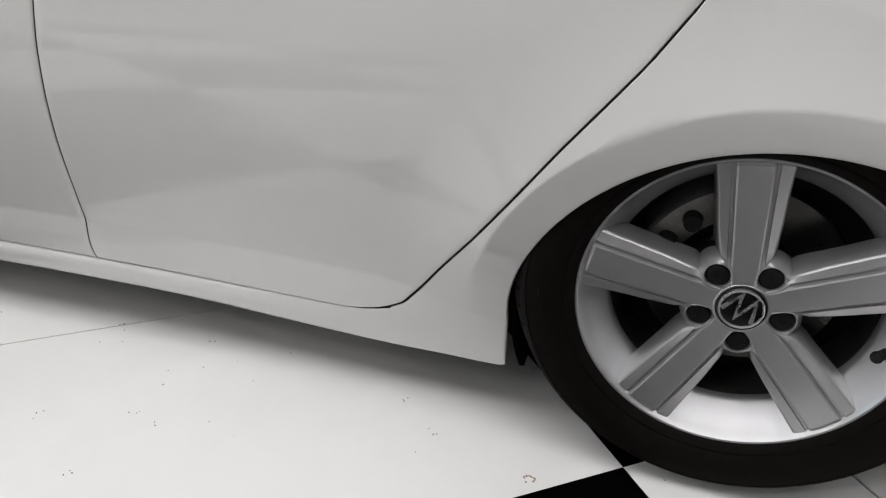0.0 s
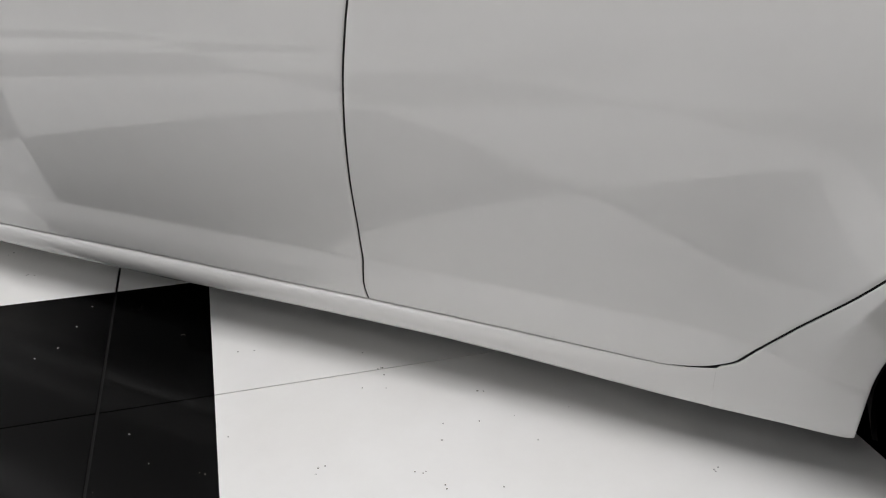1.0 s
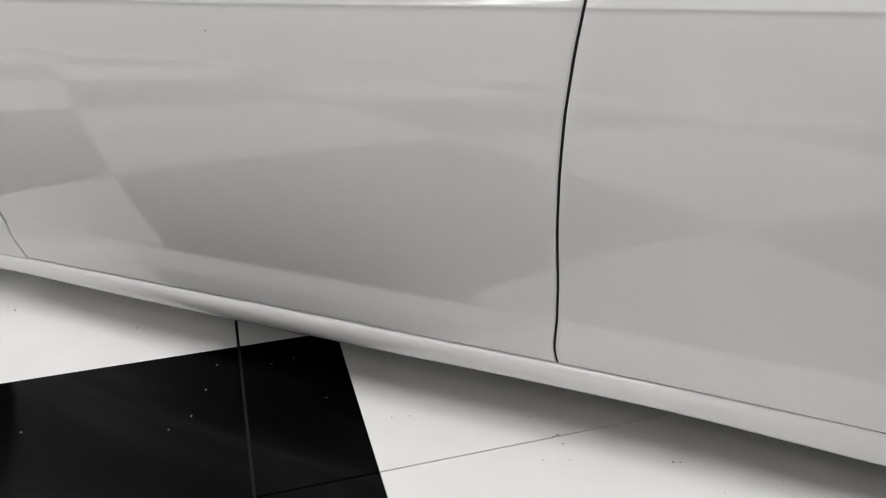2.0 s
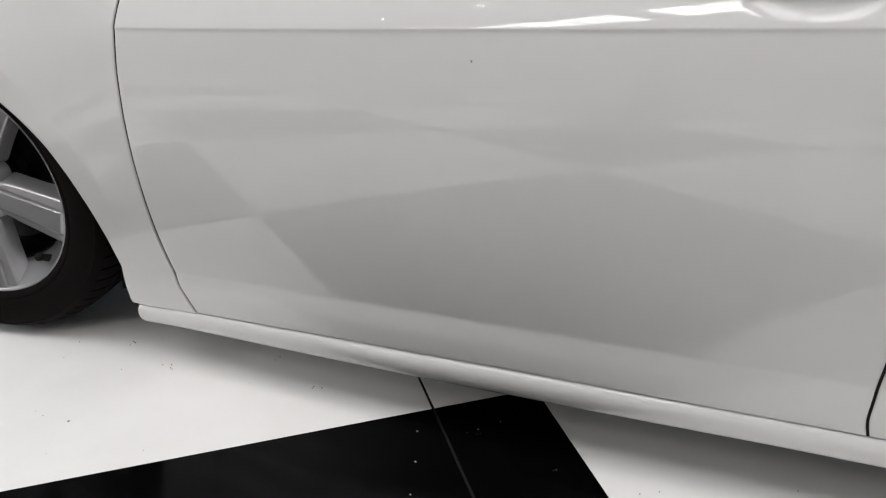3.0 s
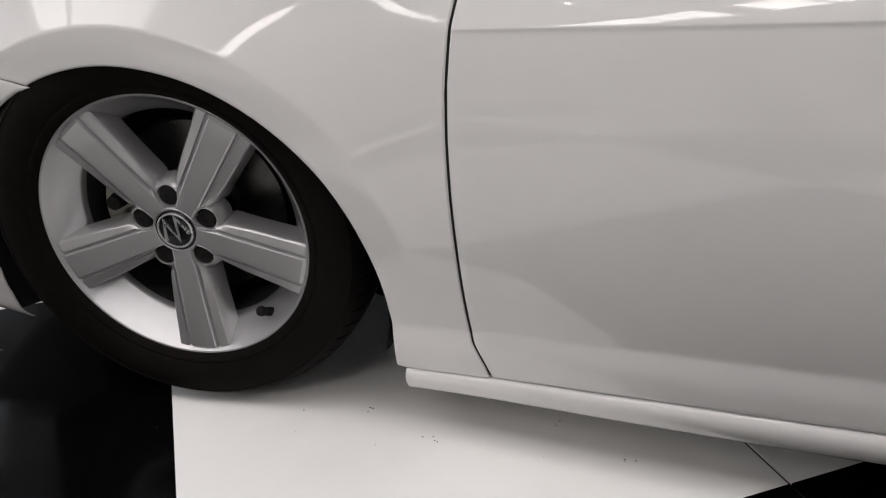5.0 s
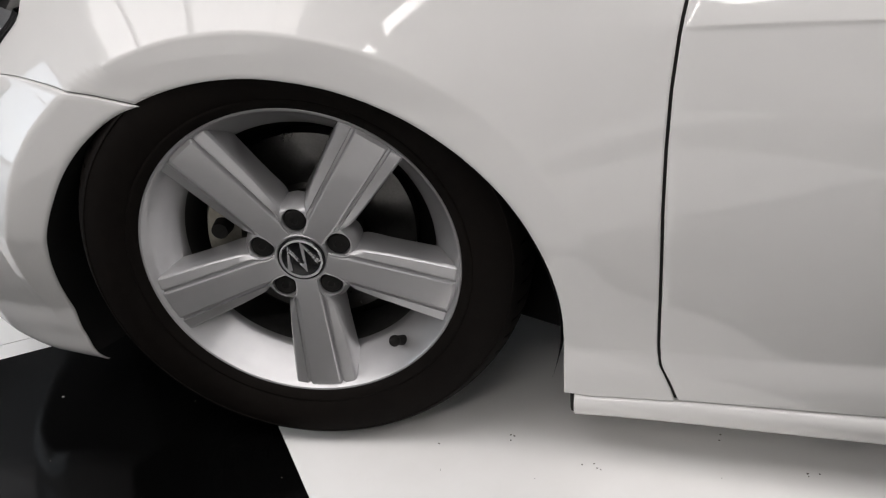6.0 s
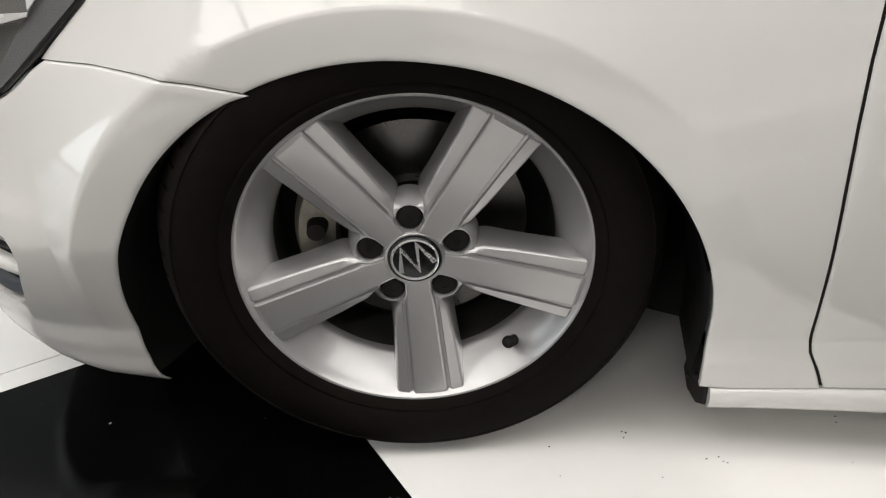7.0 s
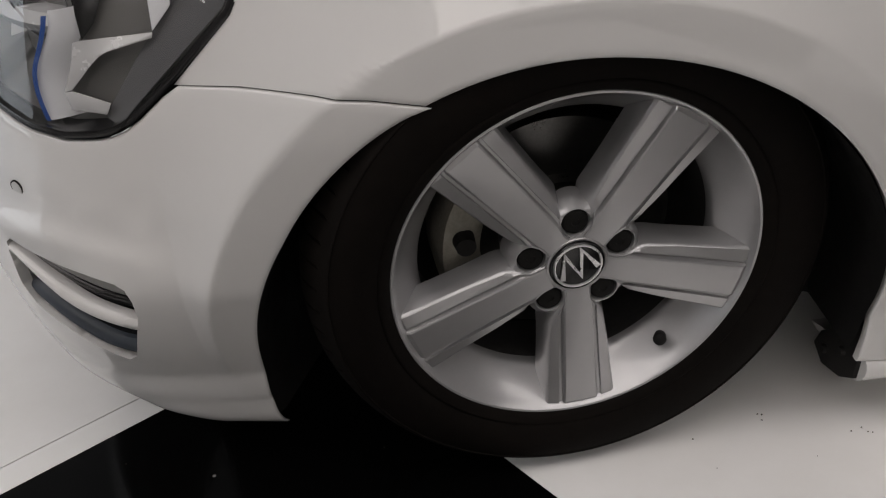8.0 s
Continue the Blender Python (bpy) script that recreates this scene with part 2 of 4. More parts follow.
def build_profile(x):
    """y along z at one x, by adding up the surface's slope from its widest line."""
    z0, zc, zk = 0.475 + 0.048 * min(x, 1.7), crease(x), sill_top(x) + 0.085
    full = 57.0 * (ZS - z0)
    knee = 57.0 * (zk - z0)
    lip = min(1.0, max(0.0, (1.05 - x) / 0.35))
    tilt = np.where(ZS < zk, np.interp(ZS, [zk - 0.085, zk - 0.050, zk - 0.034, zk - 0.009, zk], [-12.0, -8.0, 3.0 * lip - 2.5, 6.0 * lip - 1.5, knee]), full)
    ridge = min(1.0, max(0.0, (0.52 - x) / 0.16))
    under = np.interp(ZS, [zc - 0.009, zc - 0.005, zc - 0.001, zc + 0.001, zc + 0.035, zc + 0.12, zc + 0.3],
                      [57.0 * (zc - 0.009 - z0), 2.0, -16.0, 20.0, 27.0, 30.0, 36.0])
    soft = np.interp(ZS, [zc - 0.06, zc + 0.02, zc + 0.12, zc + 0.3], [57.0 * (zc - 0.06 - z0), 12.0, 26.0, 40.0])
    shoulder = under * (1 - ridge) + soft * ridge
    begin = zc - 0.009 * (1 - ridge) - 0.06 * ridge
    tilt = np.where(ZS > begin, shoulder, tilt)
    y = np.cumsum(np.tan(np.radians(tilt))) * 0.001
    return y - np.interp(z0, ZS, y)


PX = np.arange(-0.95, 3.45, 0.02)
PROFILES = np.array([build_profile(x) for x in PX])
HANDLES = ((1.430, 0.726), (2.272, 0.759))          # finger recesses behind the door handles
ARCHES = ((0.000, 0.25, 0.364, 0.340, 0.040), (2.678, 0.225, 0.362, 0.338, 0.030))   # centre x, z, half width, height, flare


def arch_gap(x, z, arch):
    """How far a point lies outside a wheel arch's edge, about."""
    cx, cz, a, b, _ = arch
    if z < cz:
        return abs(x - cx) - a
    return (math.hypot((x - cx) / a, (z - cz) / b) - 1) * (a + b) / 2


def brow(x, z):
    """The ledge over the lower grille: how far it stands out, steep above its edge and long below."""
    fade = min(1.0, max(0.0, (-0.392 - x) / 0.075))
    edge = float(np.interp(-x, (0.39, 0.425, 0.50, 0.56, 0.605), (0.396, 0.394, 0.418, 0.436, 0.440))) - 0.006
    d = z - edge
    return 0.0075 * fade * (math.exp(-(d / 0.016) ** 2) if d > 0 else max(0.0, 1 + d / 0.27))


def side(x, z):
    k = min(max((x - PX[0]) / 0.02, 0), len(PX) - 1.001)
    i, f = int(k), k - int(k)
    y = waist(x) + (1 - f) * np.interp(z, ZS, PROFILES[i]) + f * np.interp(z, ZS, PROFILES[i + 1])
    for arch in ARCHES:
        d = arch_gap(x, z, arch)
        if d < 0.21:
            e = min(1.0, max(0.0, (d - 0.056) / 0.15))
            bulge = (1 - e) ** 2 if d > 0.056 else 1 - 0.30 * (1 - max(d, 0.0) / 0.056)
            low = min(1.0, max(0.0, (z - 0.16) / 0.2))
            y -= arch[4] * bulge * low * float(np.interp(x - arch[0], (-0.2, 0.05, 0.16, 0.30), (1.0, 0.95, 0.65, 0.22)) if arch[0] < 1 else 1.0)
    if x < -0.392:
        y -= brow(x, z)
    for hx, hz in HANDLES:
        u, w = (x - hx) / 0.075, (z - hz) / 0.040
        if u * u + w * w < 1:
            y += 0.020 * (1 - u * u - w * w) ** 1.5
    return float(y)


def nose(s, z):
    """The bumper's outline seen from above: s 0 at the side, 1 at the middle of the nose."""
    a = s * math.pi / 2
    low = min(1.0, max(0.0, (0.50 - z) / 0.12))
    reach = 0.42 + 0.05 * low - 0.10 * max(0, z - 0.45) / 0.3 - 0.45 * max(0, 0.22 - z)
    y0 = side(-0.44, z)
    x = -0.44 - reach * math.sin(a) ** 0.8
    out = brow(x, z) - brow(-0.44, z)
    return (x - 0.8 * out * math.sin(a), YC - (YC - y0 + out) * math.cos(a) ** (0.8 + 0.3 * low), z)


def edge_steps(n, rim):
    """0 to 1 in n steps with two close ones at either end, for a rounded edge."""
    return [0.0, rim * 0.35, rim] + [rim + (1 - 2 * rim) * k / n for k in range(1, n)] + [1 - rim, 1 - rim * 0.35, 1.0]


EDGE_DROP = (0.0026, 0.0007, 0.0)


def panel(name, pts, parent, label="", mirror=False, flange=0.0040, round_edges=(1, 1, 1, 1), flush=None):
    """A pressed sheet: rows of (x, y, z), its rim rounded over and folded inwards. round_edges: first row, last row, first column, last column."""
    nr, nc = len(pts), len(pts[0])
    rows = []
    for i, row in enumerate(pts):
        out = []
        for j, p in enumerate(row):
            d = 0.0
            for k, e in enumerate((i, nr - 1 - i, j, nc - 1 - j)):
                if e < 3 and round_edges[k]:
                    d = max(d, EDGE_DROP[e])
            if flush and flush(p):
                d = 0.0
            out.append((p[0], p[1] + d, p[2]))
        rows.append(out)
    if mirror:
        rows = [[(x, 2 * YC - y, z) for x, y, z in row] for row in rows]
    bm = grid_bm(rows)
    rim = [rows[0][j] for j in range(nc)] + [rows[i][-1] for i in range(1, nr)] + [rows[-1][j] for j in range(nc - 2, -1, -1)] + [rows[i][0] for i in range(nr - 2, 0, -1)]
    sign = -1 if mirror else 1
    grid_bm([rim, [(x, y + sign * flange, z) for x, y, z in rim]], bm, close_u=True)
    return part(name, bm, PAINT, parent, label)


# ---- the car ----
car = tagged(new("car"), "white hatchback with silver five-spoke alloy wheels, parked on a checked floor", "car")
car.location = (0, 0, 0)

BELT = 0.93
A_Z, A_X = (0.10, 0.15, 0.178, 0.203, 0.216, 0.24, 0.284, 0.364, 0.439, 0.510, 0.577, 0.634, 0.650, 0.72, 0.95), (0.522, 0.511, 0.5005, 0.4885, 0.486, 0.484, 0.4825, 0.480, 0.477, 0.4758, 0.4768, 0.481, 0.483, 0.495, 0.532)
B_Z, B_X = (0.10, 0.165, 0.195, 0.235, 0.316, 0.40, 0.48, 0.56, 0.64, 0.72, 0.95), (1.578, 1.571, 1.564, 1.566, 1.570, 1.569, 1.570, 1.573, 1.580, 1.590, 1.625)
C_Z, C_X = (0.10, 0.174, 0.181, 0.190, 0.205, 0.240, 0.295, 0.373, 0.524, 0.640, 0.717, 0.95), (1.98, 2.03, 2.085, 2.118, 2.147, 2.175, 2.212, 2.269, 2.375, 2.464, 2.514, 2.60)
GAP = 0.0037


def door_rows(x, v):
    """Height of a door's row number v: close rows at the rims, the lower swage and the waist crease."""
    lo, zk, zc = sill_top(x) + 0.0014, sill_top(x) + 0.085, crease(x)
    return float(np.interp(v, (0, 1, 2, 16, 26, 56, 72, 101, 102, 103), (lo, lo + 0.0012, lo + 0.003, zk - 0.014, zk + 0.006, zc - 0.012, zc + 0.008, BELT - 0.003, BELT - 0.0012, BELT)))


def door(name, left, right, n, label, mirror):
    us = edge_steps(n, 0.003)
    pts = []
    for v in range(104):
        row = []
        for u in us:
            z = 0.5
            for _ in range(4):
                x = (1 - u) * (left(z) + GAP / 2) + u * (right(z) - GAP / 2)
                z = door_rows(x, v)
            row.append((x, side(x, z), z))
        pts.append(row)
    return panel(name, pts, car, label, mirror)


def line_a(z):
    return float(np.interp(z, A_Z, A_X))


def line_b(z):
    return smooth_curve(B_Z, B_X, z, 0.012)


def line_c(z):
    return smooth_curve(C_Z, C_X, z, 0.006)


def polygon_reach(cx, cz, ang, poly):
    """Distance from a point to a closed outline along an angle."""
    dx, dz = math.cos(ang), math.sin(ang)
    best = None
    for (ax, az), (bx, bz) in zip(poly, poly[1:] + poly[:1]):
        ex, ez = bx - ax, bz - az
        den = dx * ez - dz * ex
        if abs(den) < 1e-9:
            continue
        t = ((ax - cx) * ez - (az - cz) * ex) / den
        u = ((ax - cx) * dz - (az - cz) * dx) / den
        if t > 0 and -1e-9 <= u <= 1 + 1e-9:
            best = t if best is None else max(best, t)
    return best


def arch_reach(arch, ang):
    cx, cz, a, b, _ = arch
    c, s = math.cos(ang), math.sin(ang)
    if s >= 0:
        return 1 / math.hypot(c / a, s / b)
    return a / abs(c)


def around_arch(name, arch, outline, a0, a1, n, label, mirror, inner=()):
    """A panel between a wheel arch's edge and an outline; its inner edge turns under as a lip."""
    cx, cz = arch[0], arch[1]
    corner = sorted(math.atan2(z - cz, x - cx) % (2 * math.pi) for x, z in outline)
    lo, hi = radians(a0), radians(a1)
    angles = sorted({round(lo + (hi - lo) * k / n, 5) for k in range(n + 1)} | {round(c + w, 5) for c in corner for w in (0, -2 * math.pi) if lo < c + w < hi})
    near = [0.0, 0.0012, 0.003, 0.009, 0.018, 0.028, 0.038, 0.046, 0.051, 0.0545, 0.0575, 0.061, 0.067, 0.077, 0.09, 0.105]
    pts = []
    for a in angles:
        r0, r1 = arch_reach(arch, a), polygon_reach(cx, cz, a, outline)
        if inner and a > math.atan2(inner[0][1] - cz, inner[0][0] - cx):
            r0 = polygon_reach(cx, cz, a, list(inner) + [(inner[-1][0] - 0.1, inner[-1][1] - 0.3)]) or r0
        row = []
        span = r1 - r0
        k = min(1.0, span / 0.16)
        steps = [d * k for d in near] + [0.105 * k + (span - 0.105 * k) * w for w in (0.08, 0.16, 0.25, 0.35, 0.45, 0.55, 0.65, 0.75, 0.84, 0.92, 0.97)] + [span - 0.003 * k, span - 0.001 * k, span]
        for d in steps:
            r = r0 + d
            x, z = cx + r * math.cos(a), cz + r * math.sin(a)
            row.append((x, side(x, z), z))
        pts.append(row)
    return panel(name, pts, car, label, mirror, flange=0.010, flush=lambda p: 2.0 < p[0] < 2.135 and p[2] < 0.2)


GAPLINE = ((-0.155, 0.558), (-0.204, 0.5695), (-0.256, 0.5777), (-0.330, 0.5850), (-0.398, 0.5875))
LAMP_REAR = ((-0.398, 0.589), (-0.333, 0.648), (-0.326, 0.662), (-0.318, 0.70), (-0.30, 0.80))


def front_wing(mirror):
    a_side = [(line_a(z) - GAP / 2, z) for z in np.linspace(0.146, 0.90, 40)]
    lip = [(x, z + 0.0004) for x, z in GAPLINE]
    outline = [(0.30, 0.138), (0.40, 0.139)] + a_side + [(0.2, 0.88), (-0.1, 0.85)] + list(reversed(LAMP_REAR))[:-1] + list(reversed(lip))
    last = math.degrees(math.atan2(lip[-1][1] - 0.25, lip[-1][0])) - 0.05
    return around_arch("front_wing", ARCHES[0], outline, -17.0, last, 150, "white painted front wing with a flared wheel arch", mirror, lip)


def rear_quarter(mirror):
    c_side = [(line_c(z) + GAP / 2, z) for z in list(np.linspace(0.177, 0.26, 20)) + list(np.linspace(0.27, 0.93, 36))]
    low = [(2.33, 0.110), (2.22, 0.113), (2.1236, 0.1125), (2.1236, 0.1895)]
    outline = low + [(x, z) for x, z in c_side if x > 2.124] + [(3.2, 0.93), (3.36, 0.6), (3.36, 0.30), (3.1, 0.22)]
    return around_arch("rear_quarter_panel", ARCHES[1], outline, 0.5, 197.0, 130, "white painted rear quarter panel over the wheel", mirror)


TOP_X, TOP_Z = (-0.9, -0.70, -0.62, -0.56, -0.52, -0.48, -0.463, -0.448, -0.399, -0.33, -0.256, -0.204, -0.155, -0.1), (0.67, 0.61, 0.574, 0.547, 0.538, 0.538, 0.542, 0.549, 0.5867, 0.5843, 0.5770, 0.5688, 0.5573, 0.54)
LOW_X, LOW_Z = (-0.9, -0.70, -0.62, -0.584, -0.533, -0.463, -0.393, -0.36), (0.180, 0.174, 0.166, 0.157, 0.130, 0.108, 0.100, 0.098)
FOG = ((-0.495, 0.335), (-0.4935, 0.358), (-0.498, 0.374), (-0.508, 0.3825), (-0.541, 0.394), (-0.60, 0.411), (-0.632, 0.4195), (-0.641, 0.413), (-0.645, 0.395), (-0.645, 0.352), (-0.636, 0.3265), (-0.585, 0.286), (-0.552, 0.262), (-0.536, 0.254), (-0.524, 0.262), (-0.5085, 0.300))


def bumper_edge(z):
    """x of the bumper's edge along the wheel arch."""
    cx, cz, a, b, _ = ARCHES[0]
    return cx - (a * math.sqrt(max(0.0, 1 - ((z - cz) / b) ** 2)) if z > cz else a) - float(np.interp(z, (0.10, 0.115, 0.135, 0.17, 0.22, 0.30, 0.42), (0.013, 0.015, 0.019, 0.020, 0.018, 0.010, 0.0)))


def front_bumper(mirror):
    """From the wheel arch round the corner to the middle of the nose, with the fog lamp's opening cut out."""
    us = [0, 0.004, 0.012] + [0.012 + 0.988 * k / 90 for k in range(1, 91)]
    vs = edge_steps(56, 0.006)
    cx, cz, a, b, _ = ARCHES[0]
    pts = []
    for v in vs:
        row = []
        for u in us:
            z = 0.35
            for _ in range(6):
                xa = bumper_edge(z)
                if u < 0.3:
                    x = xa + (-0.44 - xa) * u / 0.3
                    y = side(x, z)
                else:
                    x, y, _ = nose((u - 0.3) / 0.7, z)
                lo, hi = float(np.interp(x, LOW_X, LOW_Z)), float(np.interp(x, TOP_X, TOP_Z))
                z = lo + (hi - lo) * v
            t = max(0.0, 1 - v / 0.06)
            row.append((x, y + 0.014 * t * t, z))
        pts.append(row)
    sign = -1 if mirror else 1
    body = panel("front_bumper", pts, car, "white painted front bumper with a slatted lower grille", mirror, flange=0.0014, round_edges=(1, 1, 1, 0))
    bm = bmesh.new()
    bm.from_mesh(body.data)
    for (x0, z0), (x1, z1) in zip(FOG, FOG[1:] + FOG[:1]):
        n = Vector((z1 - z0, 0, -(x1 - x0))).normalized()
        near = [f for f in bm.faces if (f.calc_center_median().x < -0.48 and 0.19 < f.calc_center_median().z < 0.47 and sign * (YC - f.calc_center_median().y) > 0.18)]
        geom = list({g for f in near for g in (*f.verts, *f.edges)}) + near
        bmesh.ops.bisect_plane(bm, geom=geom, plane_co=(x0, 0, z0), plane_no=n, dist=1e-5)
    def inside(p):
        return all((p.x - x0) * (z1 - z0) - (p.z - z0) * (x1 - x0) > -1e-5 for (x0, z0), (x1, z1) in zip(FOG, FOG[1:] + FOG[:1])) or \
            all((p.x - x0) * (z1 - z0) - (p.z - z0) * (x1 - x0) < 1e-5 for (x0, z0), (x1, z1) in zip(FOG, FOG[1:] + FOG[:1]))
    gone = [f for f in bm.faces if inside(f.calc_center_median()) and sign * (YC - f.calc_center_median().y) > 0.15]
    bmesh.ops.delete(bm, geom=gone, context="FACES")
    rim = [e for e in bm.edges if e.is_boundary and all(abs(v.co.x + 0.60) < 0.12 and 0.24 < v.co.z < 0.45 for v in e.verts)]
    for e in rim:
        e.smooth = False
    made = bmesh.ops.extrude_edge_only(bm, edges=rim)["geom"]
    bmesh.ops.translate(bm, verts=[g for g in made if isinstance(g, bmesh.types.BMVert)], vec=(0.007, sign * 0.011, 0))
    bm.to_mesh(body.data)
    bm.free()
    for p in body.data.polygons:
        p.use_smooth = True
    return body


def on_nose(x, z, depth=0.0):
    """A point of the bumper's skin at a given x, set back by a depth."""
    lo, hi = 0.0, 1.0
    for _ in range(40):
        mid = (lo + hi) / 2
        lo, hi = (mid, hi) if nose(mid, z)[0] > x else (lo, mid)
    p, q = Vector(nose(lo, z)), Vector(nose(min(1, lo + 0.01), z))
    along = (q - p).normalized()
    inward = Vector((-along.y, along.x, 0))
    inward = inward if inward.y > 0 else -inward
    return p + inward * depth


# ---- front lamps, grilles, handles ----
def skin(x, z, depth=0.0):
    """A point on the car's flank or nose, set back by a depth."""
    if x > -0.44:
        return Vector((x, side(x, z) + depth, z))
    return on_nose(x, z, depth)


HIGH_X, HIGH_Z = (-0.80, -0.60, -0.45, -0.36, -0.330, -0.3255), (0.70, 0.735, 0.728, 0.705, 0.680, 0.664)


def lamp_low(x):
    if x < -0.399:
        return float(np.interp(x, TOP_X, TOP_Z)) + 0.003
    return float(np.interp(x, (-0.399, -0.333, -0.326, -0.3255), (0.5885, 0.648, 0.660, 0.6635)))


def lamp_sheet(x0, x1, v0, v1, d0, d1, nx=26, nv=14):
    """A sheet inside the lamp's outline between two x, two heights (0 to 1) and two depths."""
    rows = []
    for i in range(nx + 1):
        x = x0 + (x1 - x0) * i / nx
        lo, hi = lamp_low(x), float(np.interp(x, HIGH_X, HIGH_Z))
        rows.append([skin(x, lo + (hi - lo) * (v0 + (v1 - v0) * k / nv), d0 + (d1 - d0) * k / nv) for k in range(nv + 1)])
    return rows


def flip(bm, mirror):
    if mirror:
        for v in bm.verts:
            v.co.y = 2 * YC - v.co.y
    return bm


def strip(pts, width, thick):
    """A bar of rectangular section along points; width runs up, thickness inwards."""
    rows = []
    for p in pts:
        p = Vector(p)
        rows.append([p + Vector((0, 0, width / 2)), p + Vector((0.2 * thick, thick, width / 2)), p + Vector((0.2 * thick, thick, -width / 2)), p + Vector((0, 0, -width / 2)), p + Vector((-0.1 * thick, -0.25 * thick, 0))])
    return grid_bm(rows, close_u=True)


def headlamp(mirror):
    lens = part("headlamp", flip(grid_bm(lamp_sheet(-0.7, -0.328, 0.0, 1.0, 0.001, 0.001, 44, 18)), mirror), LAMP_GLASS, car, "clear headlamp with dark bezel and silver reflectors")
    lens.visible_shadow = False
    part("housing", flip(grid_bm(lamp_sheet(-0.72, -0.335, 0.0, 1.0, 0.075, 0.060)), mirror), LAMP_SHELL, lens)
    rim = []
    for k in range(61):
        x = -0.70 + 0.3735 * k / 60
        z = lamp_low(x)
        p = skin(x, z + 0.001, 0.0)
        slant = 0.72 if x > -0.45 else 0.0
        up = Vector((-slant, 0, 1 - 0.4 * slant)).normalized()
        rim.append([p - up * 0.0016 + Vector((0, -0.0012, 0)), p + up * 0.002 + Vector((0, -0.0030, 0)), p + up * 0.0070 + Vector((0, -0.0012, 0)), p + up * 0.008 + Vector((0.0, 0.03, 0)), p - up * 0.0016 + Vector((0, 0.03, 0))])
    part("bezel", flip(grid_bm(rim, close_u=True), mirror), GLOSS_BLACK, lens, "gloss black lamp bezel")
    # flat grey panel along the rear edge
    rows = []
    for k in range(21):
        t = k / 20
        a = Vector((-0.462 + 0.128 * t, 0, 0.549 + 0.108 * t))
        b = Vector((-0.482 + 0.095 * t, 0, 0.556 + 0.112 * t))
        rows.append([skin(a.x + 0.001, a.z + 0.003, 0.004) if w == 0 else skin(a.x + (b.x - a.x) * w, a.z + (b.z - a.z) * w, 0.006 + 0.012 * w) for w in (0, 0.25, 0.5, 0.75, 1.0)] + [skin(b.x - 0.002, b.z, 0.06)])
    part("side_panel", flip(grid_bm(rows), mirror), LAMP_PANEL, lens, "dark grey inner side panel")
    # silver fins
    for pts, w, th in (([skin(-0.487 - 0.010 * k, 0.616 - 0.0085 * k - 0.0004 * k * k, 0.040 - 0.001 * k) for k in range(7)], 0.020, 0.03),
                       ([skin(-0.487 - 0.02 * k, 0.636 + 0.001 * k, 0.042) for k in range(10)], 0.022, 0.03)):
        part("reflector_fin", flip(strip(pts, w, th), mirror), LAMP_FIN, lens, "silver reflector fin")
    for (cx, cz, r) in ((-0.56, 0.665, 0.042),):
        c = skin(cx, cz, 0.05)
        bm = lathe_bm([(0.004, 0.035), (r * 0.5, 0.022), (r * 0.85, 0.004), (r, -0.012), (r * 1.06, -0.012), (r * 1.06, 0.03)], 40)
        bmesh.ops.rotate(bm, verts=bm.verts, cent=(0, 0, 0), matrix=Matrix.Rotation(radians(-28), 3, "Z"))
        bmesh.ops.translate(bm, verts=bm.verts, vec=c)
        part("reflector_bowl", flip(bm, mirror), REFLECTOR, lens, "round chrome reflector bowl")
    # the framed inner pocket, its dark floor and the shaded bowl above it: outline, depth behind the lens, thickness
    def plate(name, outline, depth, thick, mat, label):
        bm = bmesh.new()
        front, back = [[bm.verts.new(skin(x, z) + Vector((-0.44, 1.0, -0.28)) * d) for x, z in outline] for d in (depth, depth + thick)]
        bm.faces.new(front)
        bm.faces.new(back[::-1])
        for k in range(len(outline)):
            n = (k + 1) % len(outline)
            bm.faces.new((front[k], back[k], back[n], front[n]))
        bmesh.ops.bevel(bm, geom=list(bm.edges), offset=0.0007, segments=2, affect="EDGES", profile=0.5)
        part(name, flip(bm, mirror), mat, lens, label, sharp=35)
    plate("reflector_fin", ((-0.4895, 0.6330), (-0.4813, 0.6344), (-0.4086, 0.6378), (-0.4100, 0.6322), (-0.4560, 0.6238), (-0.4660, 0.6200), (-0.4740, 0.6130), (-0.5010, 0.5880), (-0.5100, 0.5866), (-0.4960, 0.6120)), 0.010, 0.012, LAMP_FIN, "silver frame round the lamp pocket")
    plate("reflector_fin", ((-0.5100, 0.5860), (-0.5010, 0.5870), (-0.4640, 0.5735), (-0.4705, 0.5625), (-0.5060, 0.5690)), 0.010, 0.010, LAMP_FIN, "silver lower frame of the lamp pocket")
    plate("pocket_floor", ((-0.4780, 0.6300), (-0.4050, 0.6400), (-0.4550, 0.5640), (-0.5150, 0.5790)), 0.028, 0.004, LAMP_SHELL, "dark grey pocket floor")
    plate("bowl", ((-0.4920, 0.6980), (-0.4000, 0.6980), (-0.4070, 0.6360), (-0.4830, 0.6320)), 0.030, 0.004, LAMP_SHELL, "shaded lamp bowl")
    plate("bowl_shade", ((-0.4870, 0.6980), (-0.4420, 0.6980), (-0.4640, 0.6500), (-0.4800, 0.6350)), 0.022, 0.003, GLOSS_BLACK, "black shade inside the lamp bowl")
    # white plate painting a bright reflection beside the bowl
    plate("lamp_tab", ((-0.4090, 0.6900), (-0.3850, 0.6850), (-0.3872, 0.6600), (-0.4085, 0.6385)), 0.009, 0.006, WHITE_GLINT, "white reflection drawn as a plate in the lamp")
